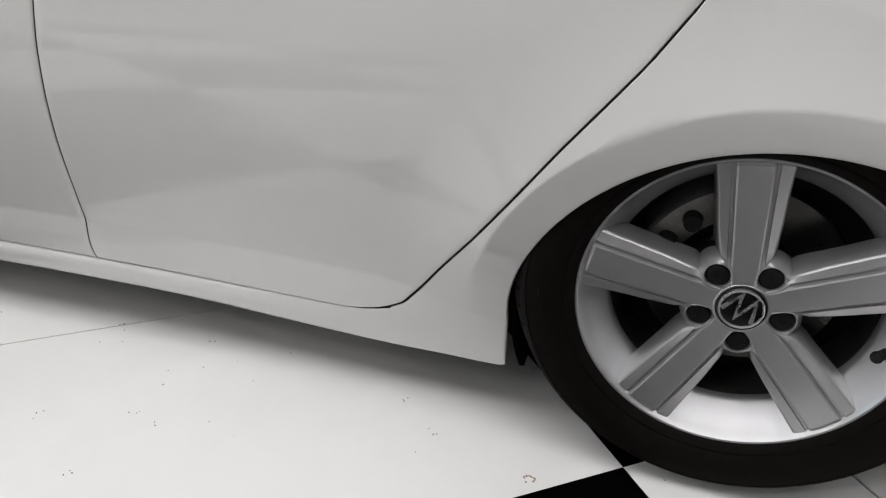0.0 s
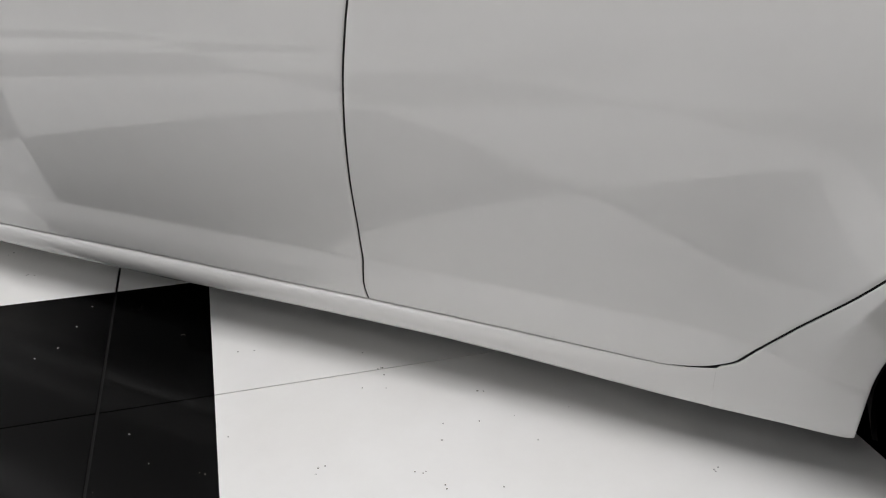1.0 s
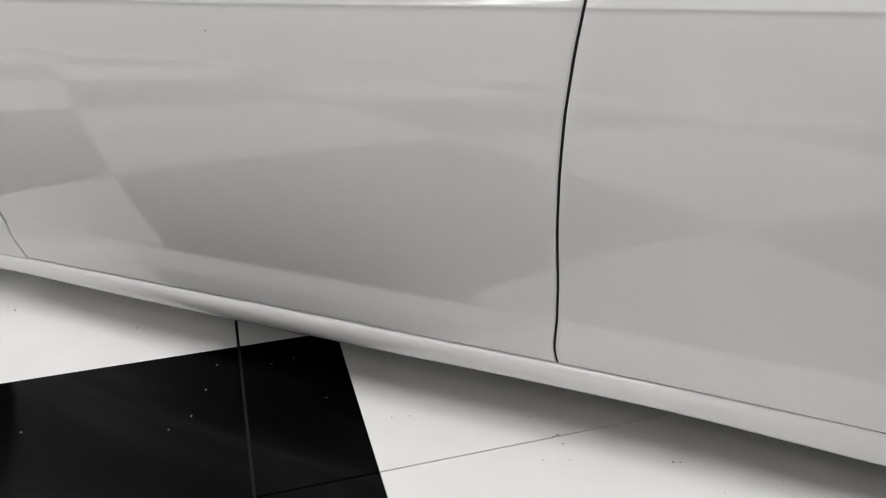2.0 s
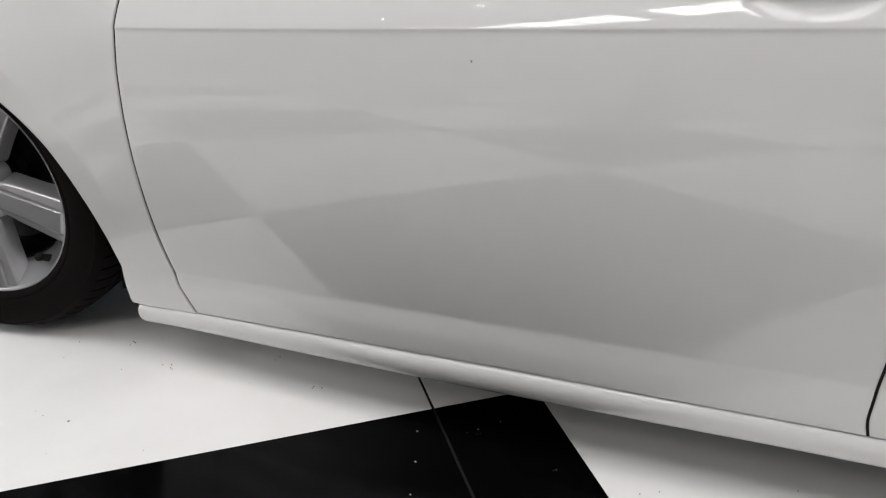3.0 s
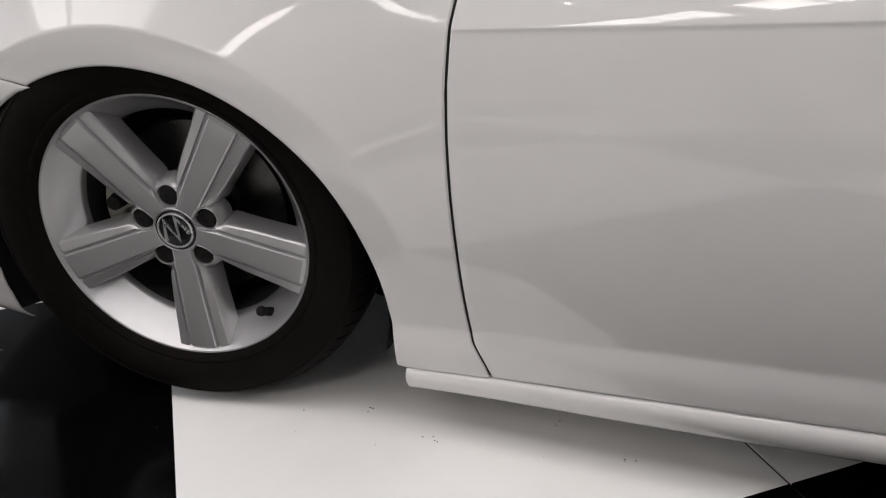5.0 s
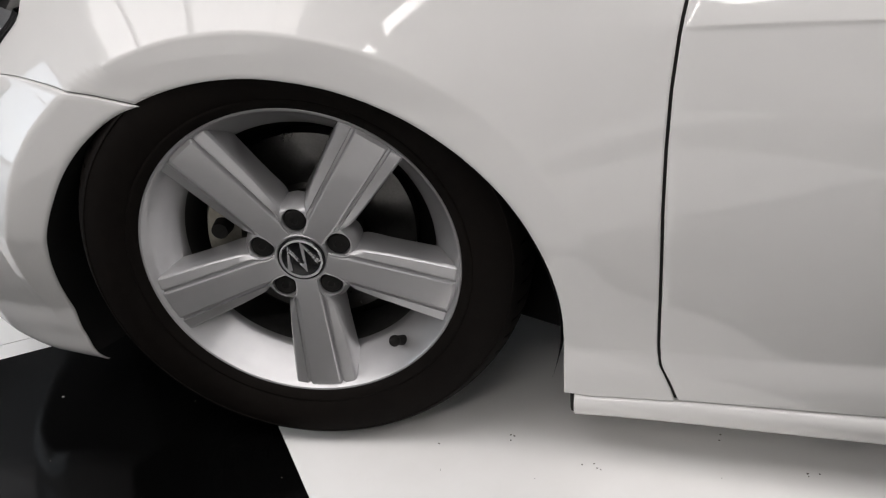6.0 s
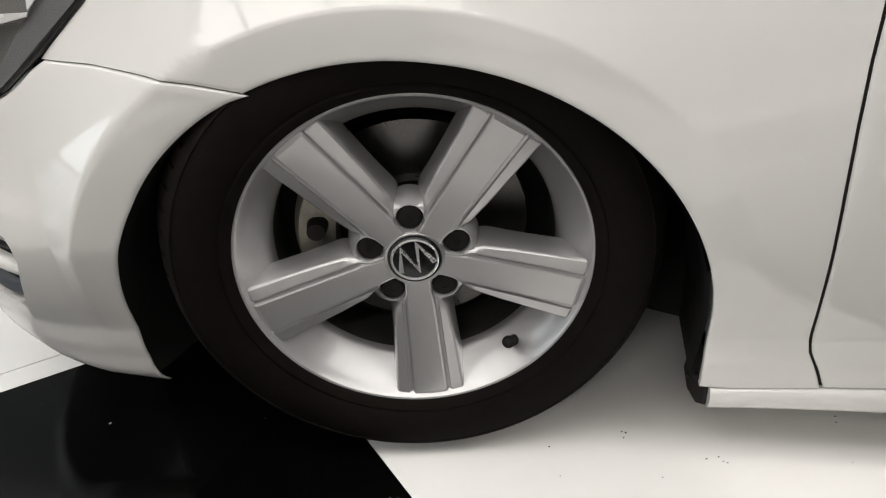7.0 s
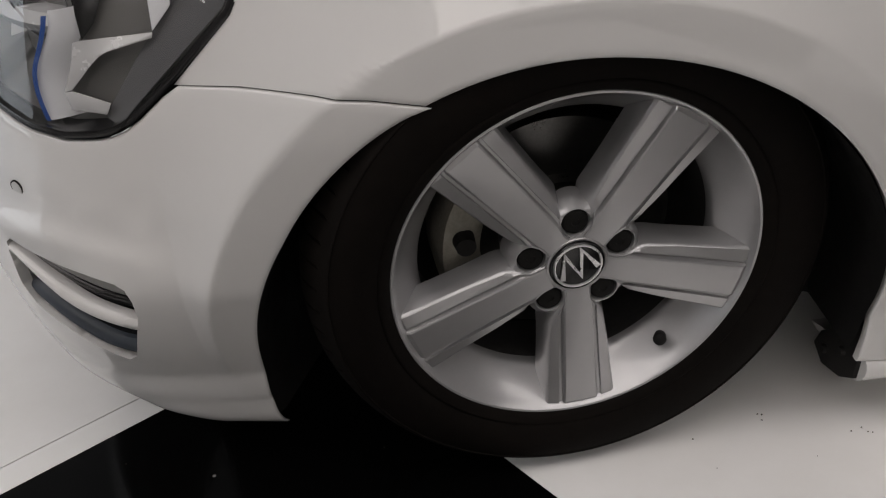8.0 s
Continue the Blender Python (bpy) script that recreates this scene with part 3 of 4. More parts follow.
    # upright white sheet and blue edge, painting the window's reflection between the two lamp chambers
    rows = [[skin(-0.500 - 0.038 * u + 0.016 * (w - 0.4) - 0.012 * math.sin(5 * w), 0.555 + 0.105 * w, 0.022 + 0.012 * math.cos(math.pi * u)) for u in np.linspace(0, 1, 9)] for w in np.linspace(0, 1, 12)]
    part("lamp_column", flip(grid_bm(rows), mirror), WHITE_GLINT, lens, "white window reflection drawn as a sheet in the lamp")
    rows = [[skin(-0.537 - 0.006 * u + 0.030 * max(0.0, w - 0.5) - 0.006 * math.sin(5 * w), 0.556 + 0.10 * w, 0.006) for u in np.linspace(0, 1, 3)] for w in np.linspace(0, 1, 12)]
    part("lamp_edge", flip(grid_bm(rows), mirror), BLUE_GLINT, lens, "blue edge of the drawn window reflection")


def fog_grille(bumper, mirror):
    rows = [[on_nose(x, z, 0.020) for z in np.linspace(0.24, 0.45, 10)] for x in np.linspace(-0.486, -0.655, 20)]
    grille = part("lower_grille", flip(grid_bm(rows), mirror), GLOSS_BLACK, bumper, "black lower grille insert with white and grey slats")
    def slat(path, h0, h1, depth, thick, mat, label):
        xs, zs = [-p[0] for p in path], [p[1] for p in path]
        rows = []
        for k in range(29):
            x = xs[0] + (xs[-1] - xs[0]) * k / 28
            p, h = on_nose(-x, smooth_curve(xs, zs, x, 0.02), depth), h0 + (h1 - h0) * k / 28
            rows.append([p + Vector((dx, dy, dz)) for dx, dy, dz in ((0.012, thick, h * 0.5), (0.003, 0.002, h * 0.5), (0, -0.001, h * 0.2), (0, 0, -h * 0.25), (0.004, 0.004, -h * 0.5), (0.012, thick, -h * 0.5))])
        part("grille_slat", flip(grid_bm(rows, close_u=True), mirror), mat, bumper, label)
    slat(((-0.499, 0.3165), (-0.56, 0.341), (-0.612, 0.3835), (-0.646, 0.408)), 0.018, 0.012, 0.0005, 0.014, PAINT, "white painted grille slat")
    slat(((-0.500, 0.347), (-0.55, 0.366), (-0.61, 0.398), (-0.646, 0.416)), 0.013, 0.009, 0.011, 0.008, GLOSS_BLACK, "black grille slat")
    slat(((-0.503, 0.369), (-0.55, 0.3865), (-0.60, 0.4065), (-0.64, 0.417)), 0.024, 0.004, 0.0065, 0.006, GRILLE_GREY, "grey grille inner ledge")
    slat(((-0.522, 0.272), (-0.55, 0.275), (-0.59, 0.303), (-0.645, 0.348)), 0.024, 0.018, 0.0075, 0.008, SLATE, "dark blue-grey grille slat")
    c, q = on_nose(-0.601, 0.481, -0.0008), on_nose(-0.615, 0.481, -0.0008)
    bm = lathe_bm([(0.0, 0.0), (0.0078, 0.0), (0.0079, 0.002)], 32)
    ang = math.atan2(q.y - c.y, q.x - c.x)
    bmesh.ops.rotate(bm, verts=bm.verts, cent=(0, 0, 0), matrix=Matrix.Rotation(ang - math.pi, 3, "Z"))
    bmesh.ops.translate(bm, verts=bm.verts, vec=c)
    part("parking_sensor", flip(bm, mirror), PAINT, bumper, "round white parking sensor")
    bm = lathe_bm([(0.0080, 0.0006), (0.0094, 0.0002), (0.0098, 0.002)], 32)
    bmesh.ops.rotate(bm, verts=bm.verts, cent=(0, 0, 0), matrix=Matrix.Rotation(ang - math.pi, 3, "Z"))
    bmesh.ops.translate(bm, verts=bm.verts, vec=c)
    part("sensor_ring", flip(bm, mirror), MATT_BLACK, bumper)


def door_handle(parent, hx, hz, mirror):
    """A curved pull bar on two feet in front of its recess."""
    rows = []
    for k in range(33):
        u = -1 + k / 16
        x = hx + 0.010 + 0.138 * u
        bow = 1 - abs(u) ** 3
        y_out = side(hx, hz - 0.012) - 0.010 - 0.022 * bow - (x - hx) * 0.01
        y_in = y_out + (0.012 if abs(u) < 0.44 else 0.012 + 0.022 * min(1.0, (abs(u) - 0.44) / 0.09))
        top, low = hz + 0.038 - 0.008 * abs(u) ** 4, hz + 0.012 - 0.029 * min(1.0, max(0.0, (abs(u) - 0.40) / 0.08)) + 0.012 * abs(u) ** 8
        mid = (top + low) / 2
        rows.append([(x, y_in, top), (x, y_out + 0.004, top), (x, y_out, mid + (top - mid) * 0.6), (x, y_out, mid + (low - mid) * 0.6), (x, y_out + 0.003, low + 0.001), (x, y_out + 0.006, low), (x, y_in, low)])
    bm = grid_bm(rows, close_u=True)
    for row in (rows[0], rows[-1]):
        bm.faces.new([bm.verts.new(p) for p in row])
    part("door_handle", flip(bm, mirror), PAINT, parent, "white painted pull handle")


for mirror in (False, True):
    front = door("front_door", line_a, line_b, 110, "white front door with a sharp waist crease", mirror)
    rear = door("rear_door", line_b, line_c, 84, "white rear door with a slanted rear edge", mirror)
    door_handle(front, *HANDLES[0], mirror)
    door_handle(rear, *HANDLES[1], mirror)
    front_wing(mirror)
    rear_quarter(mirror)
    fog_grille(front_bumper(mirror), mirror)
    headlamp(mirror)


def sill(mirror):
    """The rounded moulding below the doors."""
    xs = list(np.linspace(0.378, 2.1235, 90))
    prof = [(0.022, 1.012), (0.006, 1.005), (0.0022, 0.965), (-0.001, 0.88), (-0.003, 0.72), (-0.001, 0.52), (0.004, 0.34), (0.010, 0.20), (0.018, 0.08), (0.03, 0.0), (0.06, -0.03), (0.16, 0.0)]
    pts = []
    for x in xs:
        top = sill_top(x) if x < 2.02 else float(np.interp(x, (2.02, 2.06, 2.09, 2.118, 2.13), (sill_top(2.02), 0.1745, 0.1795, 0.1875, 0.192)))
        low = float(np.interp(x, (0.378, 0.42, 0.739, 1.08, 1.45, 1.80, 2.296, 2.33), (0.088, 0.090, 0.100, 0.106, 0.111, 0.112, 0.104, 0.104)))
        y0 = side(x, sill_top(x) + 0.004)
        fade = float(np.interp(x, (1.70, 2.12), (1.0, 0.0)))
        pts.append([(x, y0 + yy * fade + (1 - fade) * (side(x, low + (top - low) * h) - y0 + (0.0 if h > 0.05 else 0.012 + 0.3 * max(0, yy - 0.05))), low + (top - low) * h) for yy, h in prof])
    if mirror:
        pts = [[(x, 2 * YC - y, z) for x, y, z in row] for row in pts]
    bm = grid_bm(pts)
    for row in (pts[0], pts[-1]):
        bm.faces.new([bm.verts.new(p) for p in row])
    return part("side_sill", bm, PAINT, car, "white painted side sill moulding")


sill(False)
sill(True)
# black filler blocks inside the body, added to stop light leaking through and under
box("underbody", (0.43, 2.24, 0.10, 2 * YC - 0.10, 0.105, 0.88), MATT_BLACK, car)
box("underbody", (-0.62, 3.3, 0.36, 2 * YC - 0.36, 0.100, 0.70), MATT_BLACK, car)


def liner(cx, cz, mirror):
    """The plastic shell inside a wheel arch, from just behind its lip inwards."""
    rows = []
    for step in range(5):
        row = []
        for k in range(61):
            a = radians((-15 if cx < 1 else -21) + (217 if cx < 1 else 223) * k / 60)
            r = (0.360, 0.361, 0.362, 0.362, 0.20)[step] + 0.004 * math.sin(k * 0.9) * (step == 2)
            x, z = cx + r * math.cos(a), cz + r * math.sin(a) * 0.945
            if cx < 1 and a > radians(120) and step < 2:
                x = bumper_edge(max(0.115, z)) - 0.005 + 0.008 * step
            lip = side(x, z) + (0.0065 if cx < 1 and a > radians(120) else 0.005)
            y = (lip, lip + 0.015, 0.16, 0.345, 0.35)[step]
            if cx < 1:
                y = min(y, float(np.interp(math.degrees(a), (-15, -4, 6, 18), (0.13, 0.20, 0.28, 0.35))) + 0.002 * step)
            row.append((x, (2 * YC - y) if mirror else y, max(0.115, z)))
        rows.append(row)
    bm = grid_bm(rows)
    return part("wheel_arch_liner", bm, MATT_BLACK, car, "black plastic wheel arch liner")


def mud_flap(mirror):
    """A small tapered black deflector at the front foot of the sill, hung on two screws."""
    outline = [(0.018, 0.178), (0.022, 0.098), (0.050, 0.078), (0.090, 0.070), (0.115, 0.090), (0.104, 0.118), (0.080, 0.135), (0.094, 0.178)]
    bm = bmesh.new()
    front, back = [[bm.verts.new((0.378 - 0.14 * (y - 0.028) + dx, y, z)) for y, z in outline] for dx in (-0.006, 0.006)]
    bm.faces.new(front)
    bm.faces.new(back[::-1])
    for k in range(len(outline)):
        n = (k + 1) % len(outline)
        bm.faces.new((front[k], back[k], back[n], front[n]))
    bmesh.ops.bevel(bm, geom=list(bm.edges), offset=0.0025, segments=2, affect="EDGES", profile=0.5)
    flap = part("mud_flap", flip(bm, mirror), MATT_BLACK, car, "black plastic mud flap at the foot of the sill", sharp=40)
    for y, z in ((0.052, 0.122), (0.088, 0.098)):
        screw = lathe_bm([(0.0, -0.004), (0.005, -0.004), (0.007, -0.001), (0.007, 0.004)], 16)
        bmesh.ops.rotate(screw, verts=screw.verts, cent=(0, 0, 0), matrix=Matrix.Rotation(radians(-90), 3, "Z"))
        bmesh.ops.translate(screw, verts=screw.verts, vec=(0.3715 - 0.14 * (y - 0.028), y, z))
        part("screw", flip(screw, mirror), MATT_BLACK, flap)
    return flap


def gap_shade(points, mirror):
    """Black strip close behind a panel gap, painting the shade inside it."""
    rows = [[(x - 0.012, side(x - 0.012, z) + 0.0034, z), (x, side(x, z) + 0.0031, z), (x + 0.012, side(x + 0.012, z) + 0.0034, z)] for x, z in points]
    return part("door_seal", flip(grid_bm(rows), mirror), MATT_BLACK, car)


mud_flap(False)
mud_flap(True)
for mirror in (False, True):
    # black strips stand in for the shade in door, sill and bumper gaps
    for line, low in ((line_a, 0.15), (line_b, 0.17), (line_c, 0.186)):
        gap_shade([(line(z), z) for z in np.linspace(low, BELT, 50)], mirror)
    gap_shade([(1.60 + 0.55 * k / 20, sill_top(1.60 + 0.55 * k / 20) + 0.001) for k in range(21)], mirror)
    rows = [[skin(x, z + dz, 0.0045) for dz in (-0.012, 0.0, 0.012)] for x, z in GAPLINE]
    part("bumper_seal", flip(grid_bm(rows), mirror), MATT_BLACK, car)
for mirror in (False, True):
    liner(0.0, 0.25, mirror)
    liner(2.68, 0.225, mirror)

# ---- bonnet, cabin and tail, seen only as closing forms ----
def section_loft(name, sections, mat, label=""):
    bm = grid_bm(sections)
    return part(name, bm, mat, car, label)


bon = []
for u in np.linspace(0, 1, 14):
    x = -0.76 + 1.25 * u
    zz = 0.70 + 0.24 * math.sin(u * 1.35)
    ys = side(max(-0.38, x), 0.78) + 0.01 + 0.30 * max(0, -0.40 - x)
    row = []
    for k in range(17):
        v = k / 16
        row.append((x + 0.12 * (1 - math.sin(v * math.pi)) * (1 - u), ys + (2 * YC - 2 * ys) * v, zz - 0.10 * (2 * v - 1) ** 4))
    bon.append(row)
section_loft("bonnet", bon, PAINT, "white painted bonnet")
cab_x = (0.45, 0.75, 1.15, 1.7, 2.3, 2.85, 3.25)
cab_z = (0.94, 1.14, 1.34, 1.40, 1.38, 1.27, 1.0)
glass_rows, roof_rows = {0: [], 1: []}, []
for x in np.linspace(0.45, 3.25, 30):
    zr = max(0.935, smooth_curve(cab_x, cab_z, x, 0.12))
    yb, yr = side(x, BELT) + 0.004, 0.02 + 0.16 * (zr - 0.93) / 0.45 + side(x, BELT)
    for m in (0, 1):
        glass_rows[m].append([(x, (lambda y: 2 * YC - y if m else y)(yb + (yr - yb) * v), BELT - 0.004 + (zr - 0.05 - BELT) * v) for v in (0, 0.5, 1.0)])
    roof_rows.append([(x, yr + (2 * YC - 2 * yr) * v, zr - 0.05 * (2 * v - 1) ** 6) for v in np.linspace(0, 1, 13)])
for m in (0, 1):
    part("side_window", grid_bm(glass_rows[m]), GLOSS_BLACK, car, "dark tinted side windows")
part("roof", grid_bm(roof_rows), PAINT, car, "white painted roof")
tail = [[(3.30 + 0.12 * math.sin(math.pi * v) * math.sin(math.pi * w) + 0.0, 0.03 + (2 * YC - 0.06) * v, 0.16 + 0.86 * w) for v in np.linspace(0, 1, 12)] for w in np.linspace(0, 1, 12)]
part("tailgate", grid_bm(tail), PAINT, car, "white painted tail")


# ---- wheels ----
TYRE_R = 0.3205


def tyre_bm():
    """A low-profile tyre: rim guard, bulging wall, and a tread cut by four grooves and narrow cross slots over the shoulder."""
    wall = [(0.2235, 0.012), (0.231, 0.004), (0.238, -0.002), (0.2405, -0.0025), (0.242, -0.0012), (0.246, -0.0042), (0.262, -0.009), (0.280, -0.009), (0.2895, -0.0055), (0.2905, -0.0066), (0.2925, -0.0060), (0.2935, -0.0042),
            (0.2962, -0.0006), (0.3000, 0.0045), (0.3035, 0.0105), (0.3070, 0.0175), (0.3104, 0.026), (0.3131, 0.034), (0.3148, 0.042), (0.3162, 0.058), (0.3085, 0.060), (0.3085, 0.068), (0.3166, 0.070), (0.317, 0.104)]
    wall = wall + [(0.309, 0.106), (0.309, 0.111)]
    prof = wall + [(r, 0.222 - y) for r, y in reversed(wall)]
    prof = [(0.2170 + (r - 0.2235) * (TYRE_R - 0.2170) / (0.317 - 0.2235), y - 0.008) for r, y in prof]
    turns = []
    for k in range(62):
        a, slot = 2 * math.pi * k / 62, 2 * math.pi / 62
        turns += [(a, 0.0), (a + slot * 0.30, 0.0), (a + slot * 0.62, 0.0), (a + slot * 0.86, 0.0), (a + slot * 0.88, 1.0), (a + slot * 0.97, 1.0), (a + slot * 0.99, 0.0)]
    rows = []
    for r, y in prof:
        near = min(y, 0.206 - y)
        depth = 0.0062 * min(1.0, max(0.0, (near + 0.002) / 0.009)) if near < 0.0485 and r > 0.302 else 0.0
        lean = 0.35 * near
        rows.append([((r - depth * cut) * math.cos(a + lean), y, (r - depth * cut) * math.sin(a + lean)) for a, cut in turns])
    return grid_bm(rows, close_u=True)


def barrel_bm():
    """The wheel's flange and barrel."""
    return lathe_bm([(0.2160, 0.044), (0.2190, 0.008), (0.2215, 0.0020), (0.2227, 0.0010), (0.2227, -0.0010), (0.2215, -0.0020), (0.2190, -0.0012), (0.2170, 0.0015), (0.2135, 0.0090), (0.2065, 0.020), (0.1945, 0.0385), (0.186, 0.049), (0.1825, 0.055), (0.1815, 0.062)], 160)


def spoke_bm(ang):
    """A straight spoke: a raised flat band between two grooved ledges that flare out beyond the bolts, with deep flanks."""
    rows = []
    for k in range(29):
        t = k / 28
        r = 0.034 + (0.2168 - 0.034) * t
        half = smooth_curve((0.03, 0.0457, 0.058, 0.066, 0.078, 0.12, 0.222), (0.0166, 0.0160, 0.0180, 0.0255, 0.0330, 0.0385, 0.0465), r, 0.004)
        face = 0.0115 - 0.0105 * t ** 0.9 + (0.004 * ((t - 0.95) / 0.05) ** 2 if t > 0.95 else 0.0)
        band = min(0.0165 + 0.0060 * t, half - 0.0012)
        deep = 1.0 + 0.7 * math.exp(-((r - 0.082) / 0.026) ** 2)
        ledge = min(1.0, max(0.0, (half - band - 0.002) / 0.010)) * (1 - 0.5 * t ** 4)
        left = [(-half - 0.0050 * deep, 0.044), (-half - 0.0028 * deep, 0.024), (-half - 0.0010, 0.0046 + 0.0058 * ledge), (-half + 0.0004, 0.0022 + 0.0056 * ledge), (-half + 0.0022, 0.0012 + 0.0048 * ledge),
                (-band - 0.0064, 0.0034 * ledge), (-band - 0.0054, 0.0014 + 0.0060 * ledge), (-band - 0.0020, 0.0014 + 0.0060 * ledge), (-band - 0.0002, 0.0012), (-band + 0.0018, 0.0), (0.0, -0.0004)]
        left = [(u if i < 4 else max(u, -half + 0.0002), d) for i, (u, d) in enumerate(left)]
        section = left + [(-u, d) for u, d in reversed(left[:-1])]
        rows.append([(r, u, face + d) for u, d in section])
    ca, sa = math.cos(ang), math.sin(ang)
    return grid_bm([[(r * ca - w * sa, y, r * sa + w * ca) for r, w, y in row] for row in rows])


def web_bm(mid):
    """The hub between two spokes, with a bolt's hole through it."""
    cm, sm = math.cos(mid), math.sin(mid)
    outline = [(0.034, -0.012), (0.056, -0.026), (0.067, -0.029), (0.0715, -0.024), (0.0728, -0.013), (0.0732, 0.0), (0.0728, 0.013), (0.0715, 0.024), (0.067, 0.029), (0.056, 0.026), (0.034, 0.012)]
    rows = []
    for k in range(37):
        b = 2 * math.pi * k / 36
        reach = polygon_reach(0.0565, 0.0, b, outline)
        ring = []
        for f, y in ((0.0163, 0.036), (0.0165, 0.0172), (0.0176, 0.0146), (0.0186, 0.0146), (None, 0.0152), (-1, 0.0165), (-2, 0.021), (-3, 0.046)):
            rad = f if f and f > 0 else {None: max(0.0190, reach * 0.90), -1: max(0.0194, reach * 0.97), -2: max(0.0198, reach) + 0.005, -3: max(0.0203, reach) + 0.009}[f]
            lr, lw = 0.0565 + rad * math.cos(b), rad * math.sin(b)
            ring.append((lr * cm - lw * sm, y + 0.10 * max(0.0, lr - 0.06), lr * sm + lw * cm))
        rows.append(ring)
    return grid_bm(rows)


def zigzag_bm(points, width, y0, y1):
    """A folded flat bar along points in the wheel's plane."""
    rows = []
    for k, p in enumerate(points):
        q0, q1 = Vector(points[max(0, k - 1)]), Vector(points[min(len(points) - 1, k + 1)])
        d = (q1 - q0).normalized()
        n = Vector((-d.y, d.x)) * width / 2
        if 0 < k < len(points) - 1:
            n = n * 1.5
        p = Vector(p)
        rows.append([(p.x + n.x, y1, p.y + n.y), (p.x + n.x, y0, p.y + n.y), (p.x - n.x, y0, p.y - n.y), (p.x - n.x, y1, p.y - n.y)])
    return grid_bm(rows)


def wheel(spoke0, valve_at, disc_r, emblem):
    """One wheel about its own centre; its outer face looks along -y."""
    spokes = [math.radians(spoke0 + 72 * k) for k in range(5)]
    rim = part("wheel", barrel_bm(), ALLOY, car, "silver five-spoke alloy wheel with a low-profile black tyre", sharp=28)
    part("barrel", lathe_bm([(0.1815, 0.062), (0.183, 0.10), (0.186, 0.17), (0.195, 0.19)], 96), ALLOY_DARK, rim, "near-black inner barrel")
    part("hub", lathe_bm([(0.0, 0.016), (0.0335, 0.016), (0.0340, 0.0115), (0.0368, 0.0105), (0.0385, 0.0125), (0.040, 0.03)], 64), ALLOY, rim)
    for a in spokes:
        part("spoke", spoke_bm(a), ALLOY, rim, sharp=22)
        part("hub_web", web_bm(a + math.radians(36)), ALLOY, rim, sharp=40)
    part("tyre", tyre_bm(), RUBBER, rim, "black low-profile tyre with grooved tread")
    cap = lathe_bm([(0.0, 0.0105), (0.030, 0.0105), (0.0325, 0.0095), (0.0335, 0.0115), (0.0335, 0.018)], 64)
    cap = part("centre_cap", cap, GLOSS_BLACK, rim, "black centre cap with a chrome emblem")
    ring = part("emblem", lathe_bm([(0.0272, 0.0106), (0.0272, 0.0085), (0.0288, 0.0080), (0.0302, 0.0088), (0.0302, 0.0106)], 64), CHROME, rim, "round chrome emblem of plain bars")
    for pts in ([(-0.0225, -0.012), (-0.0105, 0.0205), (0.0, -0.016), (0.0105, 0.0205), (0.0225, -0.012)],):
        bm = zigzag_bm(pts, 0.0064, 0.0086, 0.0106)
        bmesh.ops.rotate(bm, verts=bm.verts, cent=(0, 0, 0), matrix=Matrix.Rotation(radians(emblem), 3, "Y"))
        part("emblem_bar", bm, CHROME, rim, sharp=30)
    for a in spokes:
        m = a + math.radians(36)
        bm = lathe_bm([(0.0, 0.0175), (0.0045, 0.0175), (0.0052, 0.0160), (0.0125, 0.0160), (0.0146, 0.0168), (0.0160, 0.0195), (0.0160, 0.036)], 24)
        bmesh.ops.translate(bm, verts=bm.verts, vec=(0.0565 * math.cos(m), 0, 0.0565 * math.sin(m)))
        part("wheel_bolt_cap", bm, MATT_BLACK, rim, "black plastic bolt cap")
    bm = bmesh.new()
    bmesh.ops.create_cone(bm, cap_ends=True, segments=16, radius1=0.0085, radius2=0.0066, depth=0.036)
    bmesh.ops.create_uvsphere(bm, u_segments=12, v_segments=8, radius=0.0088, matrix=Matrix.Translation((0, 0, 0.018)))
    va = math.radians(valve_at)
    bmesh.ops.transform(bm, matrix=Matrix.Translation((0.196 * math.cos(va), 0.030, 0.196 * math.sin(va))) @ Vector((-0.75 * math.cos(va), -0.9, -0.75 * math.sin(va))).to_track_quat("Z", "Y").to_matrix().to_4x4(), verts=bm.verts)
    part("valve", bm, MATT_BLACK, rim, "black rubber tyre valve")
    back = lathe_bm([(0.0, 0.115), (0.06, 0.110), (0.062, 0.085), (0.072, 0.083), (0.074, 0.100), (disc_r, 0.100), (disc_r + 0.001, 0.122), (0.07, 0.124)], 72)
    part("brake_disc", back, DISC_STEEL, rim, "steel brake disc behind the spokes")
    shield = lathe_bm([(0.05, 0.140), (0.186, 0.142), (0.187, 0.19)], 72)
    part("dust_shield", shield, MATT_BLACK, rim)
    return rim


